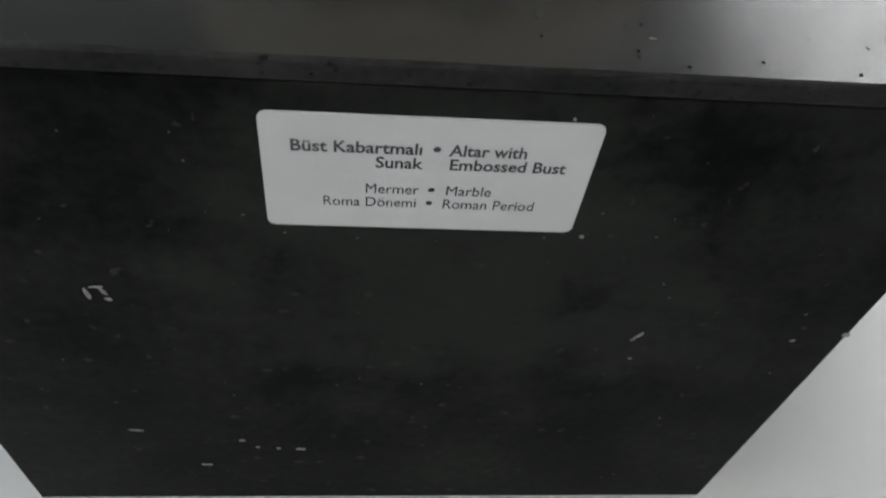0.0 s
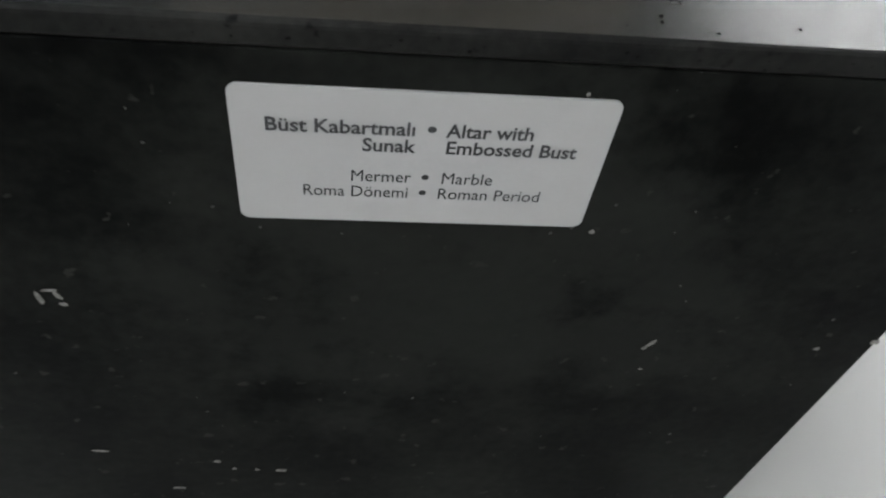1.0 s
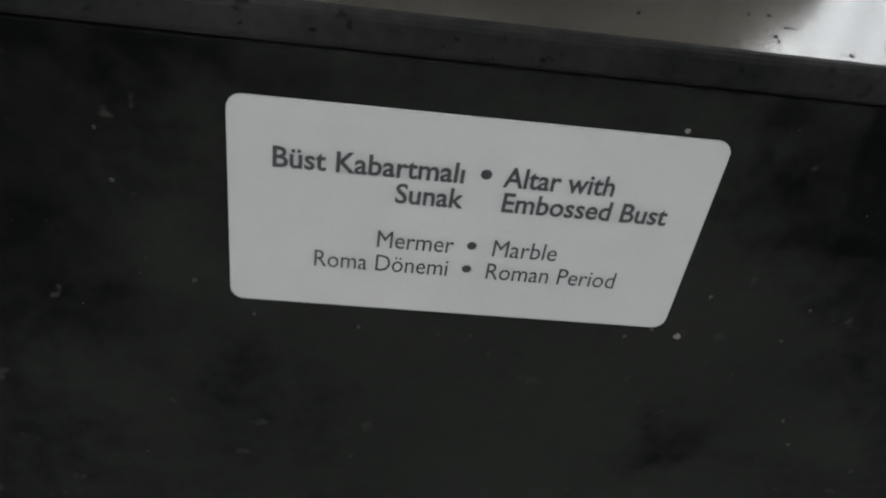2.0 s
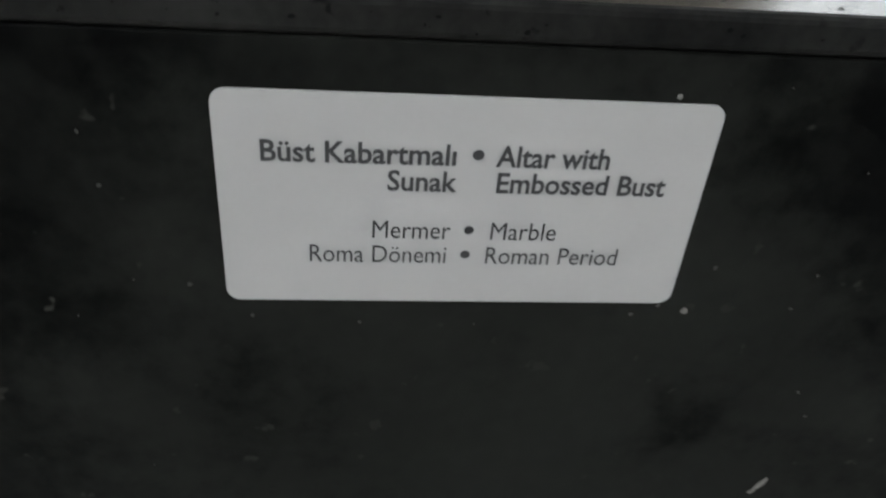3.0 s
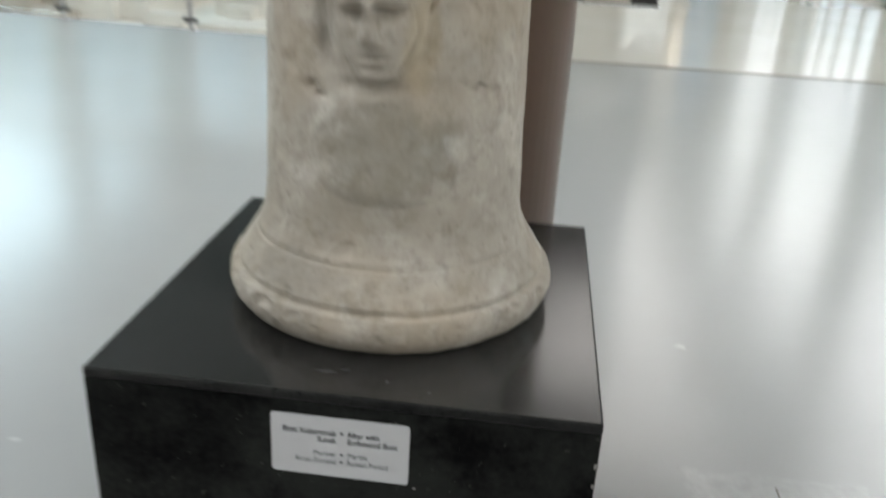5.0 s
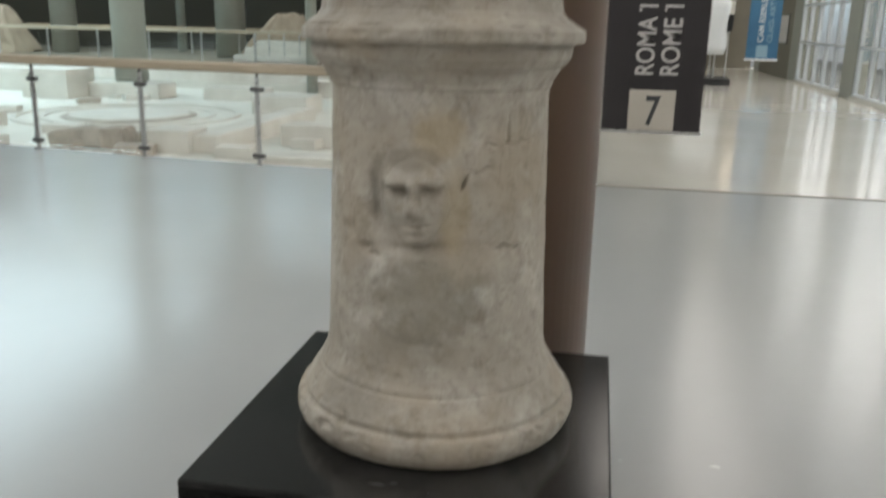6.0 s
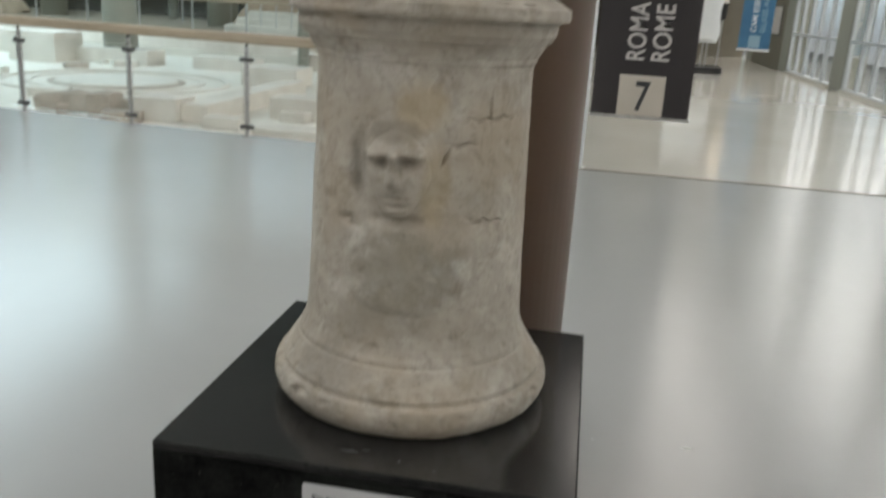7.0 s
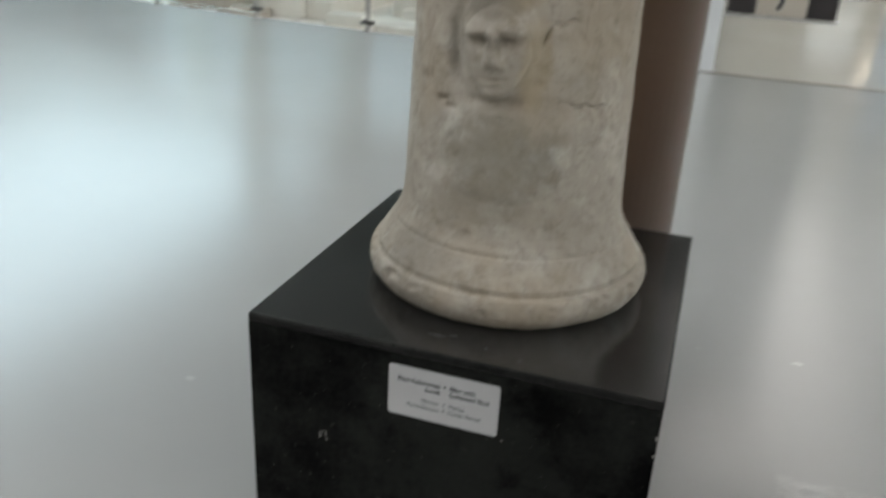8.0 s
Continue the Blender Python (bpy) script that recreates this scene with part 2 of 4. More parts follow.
def marble_mat():
    """Weathered grey-beige marble: blotches, ochre stains, dark cracks and pits, and shade painted on the relief."""
    m = mat("weathered_marble", (0.265, 0.228, 0.182), (0.465, 0.420, 0.355), 5.5, 0.72, 0.12, 0.22, 38)
    N, L = m.node_tree.nodes, m.node_tree.links
    p = N["Principled BSDF"]
    base = p.inputs["Base Color"].links[0].from_socket
    tc = N.new("ShaderNodeTexCoord")

    def layer(prev, node, lo, hi, colour, amount):
        r = N.new("ShaderNodeMapRange")
        r.inputs[1].default_value, r.inputs[2].default_value = lo, hi
        r.inputs[4].default_value = amount
        L.new(node, r.inputs[0])
        mx = N.new("ShaderNodeMix")
        mx.data_type = "RGBA"
        L.new(r.outputs[0], mx.inputs[0])
        L.new(prev, mx.inputs[6])
        mx.inputs[7].default_value = (*colour, 1)
        return mx.outputs[2]

    a = N.new("ShaderNodeTexNoise")
    a.inputs["Scale"].default_value, a.inputs["Detail"].default_value = 4.5, 5
    L.new(tc.outputs["Object"], a.inputs[0])
    base = layer(base, a.outputs[0], 0.49, 0.64, (0.345, 0.265, 0.175), 0.42)
    mp = N.new("ShaderNodeMapping")
    mp.inputs["Scale"].default_value = (1, 1, 0.85)
    L.new(tc.outputs["Object"], mp.inputs[0])
    b = N.new("ShaderNodeTexNoise")
    b.inputs["Scale"].default_value, b.inputs["Detail"].default_value, b.inputs["Roughness"].default_value = 13, 7, 0.66
    L.new(mp.outputs[0], b.inputs[0])
    base = layer(base, b.outputs[0], 0.56, 0.68, (0.145, 0.12, 0.09), 0.55)
    v = N.new("ShaderNodeTexNoise")
    v.inputs["Scale"].default_value, v.inputs["Detail"].default_value = 11, 3
    L.new(tc.outputs["Object"], v.inputs[0])
    base = layer(base, v.outputs[0], 0.57, 0.72, (0.56, 0.54, 0.50), 0.32)
    q = N.new("ShaderNodeTexNoise")
    q.inputs["Scale"].default_value, q.inputs["Detail"].default_value = 75, 3
    L.new(tc.outputs["Object"], q.inputs[0])
    base = layer(base, q.outputs[0], 0.62, 0.74, (0.12, 0.10, 0.08), 0.28)
    w = N.new("ShaderNodeTexNoise")
    w.inputs["Scale"].default_value, w.inputs["Detail"].default_value = 6, 5
    w.inputs["Distortion"].default_value = 0.6
    L.new(tc.outputs["Object"], w.inputs[0])
    ab = N.new("ShaderNodeMath")
    ab.operation = "SUBTRACT"
    ab.inputs[1].default_value = 0.5
    L.new(w.outputs[0], ab.inputs[0])
    ac = N.new("ShaderNodeMath")
    ac.operation = "ABSOLUTE"
    L.new(ab.outputs[0], ac.inputs[0])
    base = layer(base, ac.outputs[0], 0.008, 0.0, (0.20, 0.165, 0.13), 0.14)
    # olive-brown lichen speckle
    k = N.new("ShaderNodeTexNoise")
    k.inputs["Scale"].default_value, k.inputs["Detail"].default_value, k.inputs["Roughness"].default_value = 32, 5, 0.7
    L.new(tc.outputs["Object"], k.inputs[0])
    base = layer(base, k.outputs[0], 0.52, 0.68, (0.19, 0.165, 0.115), 0.42)
    # short upright tool marks
    tm = N.new("ShaderNodeMapping")
    tm.inputs["Scale"].default_value = (1, 1, 0.28)
    L.new(tc.outputs["Object"], tm.inputs[0])
    u = N.new("ShaderNodeTexNoise")
    u.inputs["Scale"].default_value, u.inputs["Detail"].default_value, u.inputs["Distortion"].default_value = 62, 4, 0.8
    L.new(tm.outputs[0], u.inputs[0])
    base = layer(base, u.outputs[0], 0.62, 0.74, (0.15, 0.127, 0.10), 0.32)
    L.new(base, p.inputs["Base Color"])
    # patina of the carved chest, ochre run-off beside the head
    stain_or_shade(m, (0.020, -0.23, 1.030), (0.135, 0.2, 0.100), (0.215, 0.192, 0.147), 0.50, 2.6, 24)
    stain_or_shade(m, (0.038, -0.23, 1.330), (0.060, 0.2, 0.060), (0.40, 0.30, 0.165), 0.45, 1.4, 12)
    stain_or_shade(m, (0.072, -0.23, 1.190), (0.030, 0.2, 0.100), (0.36, 0.28, 0.165), 0.45, 1.2, 14)
    # shade left of the face and in the eye sockets, painted as dark patches
    stain_or_shade(m, (-0.080, -0.22, 1.225), (0.022, 0.2, 0.075), (0.14, 0.122, 0.098), 0.42, 1.9, 20)
    stain_or_shade(m, (-0.006, -0.24, 1.233), (0.058, 0.2, 0.014), (0.15, 0.128, 0.10), 0.42, 1.5, 34)
    # dark band over the hair, then ragged patches lower down and on the cornice
    stain_or_shade(m, (-0.012, -0.24, 1.292), (0.075, 0.2, 0.022), (0.15, 0.13, 0.10), 0.50, 1.6, 24)
    stain_or_shade(m, (0.000, -0.23, 0.925), (0.16, 0.2, 0.05), (0.30, 0.26, 0.20), 0.35, 1.6, 12)
    stain_or_shade(m, (-0.125, -0.20, 0.80), (0.10, 0.2, 0.05), (0.17, 0.15, 0.125), 0.40, 1.6, 18)
    stain_or_shade(m, (0.13, -0.20, 1.47), (0.10, 0.2, 0.04), (0.20, 0.16, 0.12), 0.35, 1.6, 16)
    stain_or_shade(m, (-0.10, -0.20, 1.56), (0.12, 0.2, 0.04), (0.19, 0.165, 0.135), 0.35, 1.6, 16)
    return m


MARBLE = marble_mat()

# ---------------------------------------------------------------- building blocks


def mesh_ob(name, bm, material, parent=None, label="", smooth=False):
    me = bpy.data.meshes.new(name)
    bm.to_mesh(me)
    bm.free()
    me.materials.append(material)
    if smooth:
        for f in me.polygons:
            f.use_smooth = True
    ob = new(name, me)
    if parent:
        ob.parent = parent
    if label:
        ob["label"] = label
    return ob


def part(name, bm, material, parent, label="", smooth=False):
    return mesh_ob(name, bm, material, parent, label, smooth)


def thing(name, x, y, z, label, category, group="", rz=0):
    ob = new(name)
    ob.matrix_world = pose(x, y, z, 0, 0, rz)
    return tagged(ob, label, category, group)


def box(bm, x0, y0, z0, x1, y1, z1, bevel=0.0, seg=1):
    r = bmesh.ops.create_cube(bm, size=1.0, matrix=Matrix.Translation(((x0 + x1) / 2, (y0 + y1) / 2, (z0 + z1) / 2)) @ Matrix.Diagonal((x1 - x0, y1 - y0, z1 - z0, 1)))
    if bevel:
        es = {e for v in r["verts"] for e in v.link_edges}
        bmesh.ops.bevel(bm, geom=list(es), offset=bevel, segments=seg, affect="EDGES", profile=0.5)
    return bm


def boxed(x0, y0, z0, x1, y1, z1, bevel=0.0, seg=1):
    return box(bmesh.new(), x0, y0, z0, x1, y1, z1, bevel, seg)


def rod(bm, p, q, r, n=12):
    p, q = Vector(p), Vector(q)
    m = Matrix.Translation((p + q) / 2) @ (q - p).to_track_quat("Z", "Y").to_matrix().to_4x4()
    bmesh.ops.create_cone(bm, cap_ends=True, segments=n, radius1=r, radius2=r, depth=(q - p).length, matrix=m)
    return bm


def turned(profile, n=48):
    """A solid turned round the z axis from (radius, height) pairs."""
    bm = bmesh.new()
    rings = [[bm.verts.new((r * math.cos(2 * math.pi * i / n), r * math.sin(2 * math.pi * i / n), z)) for i in range(n)] for r, z in profile]
    for a, b in zip(rings, rings[1:]):
        for i in range(n):
            bm.faces.new((a[i], a[(i + 1) % n], b[(i + 1) % n], b[i]))
    bm.faces.new(rings[0][::-1])
    bm.faces.new(rings[-1])
    return bm


def rough_block(x0, y0, z0, x1, y1, z1, wear=0.05, cell=0.25, seed=0.0):
    """A worn stone block: a divided box with uneven faces and rounded arrises."""
    bm = boxed(x0, y0, z0, x1, y1, z1)
    cuts = max(1, min(9, int(max(x1 - x0, y1 - y0) / cell)))
    bmesh.ops.subdivide_edges(bm, edges=bm.edges[:], cuts=cuts, use_grid_fill=True)
    mid = Vector(((x0 + x1) / 2, (y0 + y1) / 2, (z0 + z1) / 2))
    for v in bm.verts:
        n = noise.noise_vector(v.co * 1.7 + Vector((seed, seed * 2.3, 0)))
        k = sum((abs(v.co.x - x0) < 1e-4 or abs(v.co.x - x1) < 1e-4, abs(v.co.y - y0) < 1e-4 or abs(v.co.y - y1) < 1e-4, abs(v.co.z - z1) < 1e-4))
        v.co += n * wear + (mid - v.co) * (0.0, 0.0, 0.05, 0.12)[k] * min(1, wear * 12)
        v.co.z = max(v.co.z, z0)
    return bm


# ---------------------------------------------------------------- the hall
WX = 5.97          # line of the glazed side
PIT = -0.9


def edge_y(x):
    """The curved edge of the floor along the railing."""
    return 6.96 + 0.0125 * x * x


def floors():
    bm = bmesh.new()
    xs = [-14 + 0.65 * i for i in range(23)]
    top = [(x, edge_y(x) + 0.07) for x in xs if x < 0.3] + [(0.3, 6.93), (WX + 0.3, 6.93)]
    outline = [(-14, -10.2)] + top + [(WX + 0.3, -10.2)]
    up = [bm.verts.new((x, y, 0)) for x, y in outline]
    dn = [bm.verts.new((x, y, -0.35)) for x, y in outline]
    bm.faces.new(up)
    bm.faces.new(dn[::-1])
    n = len(up)
    for i in range(n):
        bm.faces.new((up[i], dn[i], dn[(i + 1) % n], up[(i + 1) % n]))
    bmesh.ops.recalc_face_normals(bm, faces=bm.faces)
    tagged(mesh_ob("floor", bm, EPOXY), "glossy light grey epoxy gallery floor reflecting daylight", "floor", kind="structure")
    tagged(mesh_ob("floor_corridor", boxed(0.3, 6.955, -0.35, WX + 0.3, 36, 0.003), CREAM), "shiny cream corridor floor beyond the joint", "floor", kind="structure")
    tagged(mesh_ob("trim_floor_joint", boxed(0.3, 6.925, -0.3, WX, 6.96, 0.006), SEAM), "thin dark metal strip between two floors", "trim", kind="structure")
    tagged(mesh_ob("floor_pit", boxed(-30, 7.0, PIT - 0.3, 0.3, 27.0, PIT), SAND), "pale sandy floor of the sunken ruin display", "ground", kind="structure")
    tagged(mesh_ob("floor_far_gallery", boxed(-30, 26.1, -0.5, 0.3, 36, 0.0), FARFLOOR), "dull brown-grey floor of the gallery across the ruins", "floor", kind="structure")
    tagged(mesh_ob("wall_pit_far", boxed(-30, 26.0, PIT, 0.3, 26.1, -0.02), STONE), "pale retaining wall of the sunken display", "wall", kind="structure")
    tagged(mesh_ob("wall_pit_side", boxed(0.2, 7.1, PIT, 0.3, 26.0, -0.002), STONE), "pale retaining wall beneath the corridor", "wall", kind="structure")
    tagged(mesh_ob("wall_under_floor", boxed(-30, 6.6, PIT, 0.2, 6.9, -0.36), STONE), "retaining wall under the gallery floor", "wall", kind="structure")


floors()


def shell():
    bm = bmesh.new()
    kx0, kz0, kx1, kz1 = CLERESTORY
    box(bm, -30, 36, PIT, WX + 0.5, 36.3, kz0)
    box(bm, -30, 36, kz1, WX + 0.5, 36.3, 9.5)
    box(bm, -30, 36, kz0, kx0, 36.3, kz1)
    box(bm, kx1, 36, kz0, WX + 0.5, 36.3, kz1)
    tagged(mesh_ob("wall_north", bm, DARKWALL), "very dark far wall of the hall under a clerestory", "wall", kind="structure")
    w = tagged(new("window_clerestory"), "long clerestory window with slim mullions", "window", kind="structure")
    bm = bmesh.new()
    for i in range(14):
        x = kx0 + (kx1 - kx0) * i / 13
        box(bm, x - 0.05, 36.02, kz0, x + 0.05, 36.12, kz1)
    part("window_frame", bm, FRAME, w)
    bm = bmesh.new()
    sx0, sz0, sx1, sz1 = SOUTH
    box(bm, -30, -10.5, PIT, sx0, -10.2, 9.5)
    box(bm, sx1, -10.5, PIT, WX + 0.5, -10.2, 9.5)
    box(bm, sx0, -10.5, PIT, sx1, -10.2, sz0)
    box(bm, sx0, -10.5, sz1, sx1, -10.2, 9.5)
    tagged(mesh_ob("wall_south", bm, PAINT), "plain pale wall with a wide high window", "wall", kind="structure")
    w = tagged(new("window_south"), "wide high window with pale grey mullions", "window", kind="structure")
    bm = bmesh.new()
    for i in range(9):
        x = sx0 + (sx1 - sx0) * i / 8
        box(bm, x - 0.05, -10.38, sz0, x + 0.05, -10.28, sz1)
    box(bm, sx0, -10.37, 6.2, sx1, -10.29, 6.3)
    part("window_frame", bm, FRAME, w)
    tagged(mesh_ob("wall_west", boxed(-30.3, -10.2, PIT, -30, 36, 9.5), DARKWALL), "dark side wall of the hall", "wall", kind="structure")
    tagged(mesh_ob("wall_corridor_end", boxed(0.8, 33.0, 0.003, WX, 33.2, 9.4), END_WALL), "dull brown-grey wall closing the corridor", "wall", kind="structure")
    tagged(mesh_ob("floor_west", boxed(-30, -10.2, -0.35, -14, 7.0, 0.0), EPOXY), "grey gallery floor", "floor", kind="structure")
    x0, y0, x1, y1 = SKYLIGHT
    nx0, ny0, nx1, ny1 = GALLERY_FILL_OPENING
    bm = bmesh.new()
    box(bm, -30.3, -10.5, 9.5, x0, 36.3, 9.8)
    cx0, cy0, cx1, cy1 = CORRIDOR_FILL_OPENING
    box(bm, nx1, -10.5, 9.5, cx0, 36.3, 9.8)
    box(bm, x1, ny1, 9.5, nx1, 36.3, 9.8)
    box(bm, cx1, -10.5, 9.5, WX + 0.5, 36.3, 9.8)
    box(bm, cx0, -10.5, 9.5, cx1, cy0, 9.8)
    box(bm, cx0, cy1, 9.5, cx1, 36.3, 9.8)
    box(bm, cx0, 23.6, 9.45, cx1, 23.8, 9.75)
    box(bm, x0, ny1, 9.5, x1, y0, 9.8)
    box(bm, x0, -10.5, 9.5, nx0, ny1, 9.8)
    box(bm, nx0, -10.5, 9.5, nx1, ny0, 9.8)
    box(bm, x0, y1, 9.5, x1, 36.3, 9.8)
    for i in range(1, 4):
        x = x0 + (x1 - x0) * i / 4
        box(bm, x - 0.06, y0, 9.45, x + 0.06, y1, 9.7)
    tagged(mesh_ob("ceiling", bm, CEILING), "grey ceiling with a large beamed skylight", "ceiling", kind="structure")
    tagged(mesh_ob("backdrop_outdoors", boxed(12, -30, -2, 12.1, 60, 34), DAY), "bright overcast outdoors beyond the glazing", "backdrop", kind="structure")
    tagged(mesh_ob("ground_outside", boxed(WX + 0.5, -30, -0.5, 13, 60, -0.1), OUTGROUND), "pale paving outside the glazing", "ground", kind="structure")
    tagged(mesh_ob("roof_outside", boxed(-31, -11, 10.3, WX + 0.6, 37, 10.4), PAINT), "roof over the hall", "roof", kind="structure")


shell()


def facade():
    bays = [-9.85, -3.95, 1.95, 13.75, 19.65, 25.55, 31.45]
    for i, y in enumerate(bays):
        tagged(mesh_ob("wall_pier_%d" % (i + 1), boxed(5.92, y - 0.5, 0.0, 6.4, y + 0.5, 9.5, 0.02), OLIVE), "olive grey pier between the tall windows", "pier", kind="structure")
    pane_me = None
    rows_, z0, z1 = 9, 0.12, 9.3
    tagged(mesh_ob("wall_corridor_side", boxed(5.95, bays[-2] + 0.5, 0.0, 6.35, bays[-1] - 0.5, 9.5), END_WALL), "plain brown-grey wall at the end of the corridor", "wall", kind="structure")
    for i, y in enumerate(bays[:-2]):
        a, b = y + 0.5, bays[i + 1] - 0.5
        cols = 11 if b - a > 6 else 5
        w = tagged(new("window_%d" % (i + 1)), "tall gridded window with pale grey frames", "window", kind="structure")
        w.matrix_world = pose(6.0, a, 0)
        bm = bmesh.new()
        L = b - a
        box(bm, -0.06, 0, 0.0, 0.06, L, 0.12)
        box(bm, -0.05, 0, 9.3, 0.05, L, 9.5)
        for k in range(cols + 1):
            yy = min(max(L * k / cols, 0.04), L - 0.04)
            box(bm, -0.05, yy - 0.04, 0.12, 0.05, yy + 0.04, 9.3)
        for k in range(1, rows_):
            zz = z0 + (z1 - z0) * k / rows_
            box(bm, -0.035, 0.04, zz - 0.03, 0.035, L - 0.04, zz + 0.03)
        part("window_frame", bm, FRAME, w)
        part("window_sill", boxed(-0.12, 0, 0, -0.062, L, 0.09, 0.01), CREAM, w)
        for k in range(cols):
            for j in range(rows_):
                if pane_me is None:
                    pane_me = bpy.data.meshes.new("pane")
                    pb = boxed(-0.004, -L / cols / 2 + 0.02, -(z1 - z0) / rows_ / 2 + 0.01, 0.004, L / cols / 2 - 0.02, (z1 - z0) / rows_ / 2 - 0.01)
                    pb.to_mesh(pane_me)
                    pb.free()
                    pane_me.materials.append(GLASS)
                o = new("pane", pane_me)
                o.parent = w
                o.location = (0, L * (k + 0.5) / cols, z0 + (z1 - z0) * (j + 0.5) / rows_)
                o.visible_shadow = False


facade()

# ---------------------------------------------------------------- plinth, label, altar, column
PH = 0.69
SCUFF = mat("top_scuff", (0.022, 0.021, 0.020), (0.050, 0.048, 0.045), 160, 0.5, 0.1, 0.1, 300)


def plinth():
    t = thing("plinth", 0, 0.405, 0, "scuffed black laminate plinth with chipped edges", "plinth")
    bm = boxed(-0.4042, -0.4042, 0, 0.4042, 0.4042, PH - 0.0182, 0.0008, 1)
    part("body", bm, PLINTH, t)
    bm = boxed(-0.405, -0.405, PH - 0.018, 0.405, 0.405, PH, 0.004, 3)
    panel = part("top_panel", bm, PLINTH_TOP, t, "black laminate top panel, dulled and pitted")
    panel.data.materials.append(PLINTH_EDGE)
    for f in panel.data.polygons:
        f.material_index = 0 if f.normal.z > 0.99 else 1

    def flake(x, z, w, h, turn, seed, material=CHIP):
        rnd = random.Random(seed)
        b = bmesh.new()
        pts = []
        for i in range(9):
            a = 2 * math.pi * i / 9
            r = 0.6 + 0.5 * rnd.random()
            px, pz = w / 2 * r * math.cos(a), h / 2 * r * math.sin(a)
            ct, st = math.cos(radians(turn)), math.sin(radians(turn))
            pts.append((x + px * ct - pz * st, z + px * st + pz * ct))
        f0 = b.faces.new([b.verts.new((px, -0.4048, pz)) for px, pz in pts])
        b.faces.ensure_lookup_table()
        e = bmesh.ops.extrude_face_region(b, geom=[f0])
        for v in e["geom"]:
            if isinstance(v, bmesh.types.BMVert):
                v.co.y = -0.4038
        bmesh.ops.recalc_face_normals(b, faces=b.faces)
        part("chip", b, material, t)

    flake(0.212, 0.393, 0.016, 0.004, 55, 1)
    flake(0.208, 0.386, 0.005, 0.004, 30, 2)
    flake(0.357, 0.388, 0.007, 0.005, 30, 3)
    flake(-0.249, 0.444, 0.005, 0.018, 8, 4)
    flake(-0.240, 0.452, 0.012, 0.003, 5, 5)
    flake(-0.236, 0.446, 0.004, 0.011, 30, 6)
    flake(-0.234, 0.435, 0.008, 0.005, -20, 7)
    flake(-0.095, 0.143, 0.014, 0.006, -10, 8)
    flake(-0.118, 0.145, 0.006, 0.005, 0, 9)
    flake(-0.14, 0.148, 0.005, 0.004, 0, 10)
    flake(-0.155, 0.165, 0.008, 0.006, 0, 11)
    flake(-0.26, 0.19, 0.02, 0.004, -8, 12)
    flake(-0.20, 0.10, 0.018, 0.004, 0, 13)
    flake(0.127, 0.533, 0.005, 0.004, 60, 14)
    flake(0.215, 0.352, 0.004, 0.003, 0, 15)
    flake(0.095, 0.652, 0.003, 0.003, 0, 16)
    for i, (x, z, w) in enumerate(((-0.152, 0.601, 0.0035), (-0.119, 0.547, 0.004), (0.136, 0.561, 0.0035), (0.191, 0.557, 0.003), (0.220, 0.454, 0.003), (-0.091, 0.528, 0.003), (-0.039, 0.524, 0.0025))):
        flake(x, z, w * 0.75, w * 0.6, 25 * i, 60 + i, SCUFF)
    rnd = random.Random(5)
    for i in range(34):
        s = 0.0008 + 0.0022 * rnd.random() ** 3
        flake(rnd.uniform(-0.38, 0.38), rnd.uniform(0.05, 0.66), s * rnd.uniform(0.8, 1.8), s, rnd.uniform(0, 180), 100 + i, SCUFF)
    # worn places on the right-hand arris and scuffs on the top
    for i, (z, s) in enumerate(((0.615, 0.009), (0.578, 0.006), (0.40, 0.005))):
        b = rough_block(0.399, -0.4052, z - s / 2, 0.4052, -0.399, z + s / 2, 0.001, 0.004, i)
        part("chip", b, CHIP, t)
    for i, (x, y, w, h) in enumerate(((-0.03, -0.34, 0.045, 0.012), (0.0, -0.33, 0.02, 0.008), (0.07, -0.352, 0.006, 0.012), (0.14, -0.37, 0.01, 0.004))):
        rnd = random.Random(40 + i)
        b = bmesh.new()
        b.faces.new([b.verts.new((x + w / 2 * (0.5 + 0.6 * rnd.random()) * math.cos(a * 0.7), y + h / 2 * (0.5 + 0.6 * rnd.random()) * math.sin(a * 0.7), PH + 0.0003)) for a in range(9)])
        part("scuff", b, SCUFF, t)
    # small pits along the front of the top and in its edge
    rnd = random.Random(77)
    for i in range(70):
        s = 0.0006 + 0.0013 * rnd.random() ** 2
        if i % 3:
            x, y = (rnd.uniform(0.09, 0.30) if i % 5 else rnd.uniform(-0.3, 0.38)), -0.395 + 0.04 * rnd.random() ** 1.5
            m = Matrix.Translation((x, y, PH + 0.0004))
        else:
            m = Matrix.Translation((rnd.uniform(-0.2, 0.38), -0.4054, PH - rnd.uniform(0.005, 0.015))) @ pose(0, 0, 0, 90)
        b = bmesh.new()
        b.faces.new([b.verts.new(m @ Vector((s * rnd.uniform(0.5, 1) * math.cos(k * 0.9), 0.8 * s * rnd.uniform(0.5, 1) * math.sin(k * 0.9), 0))) for k in range(7)])
        part("pit", b, PIT_BLACK, t)


plinth()


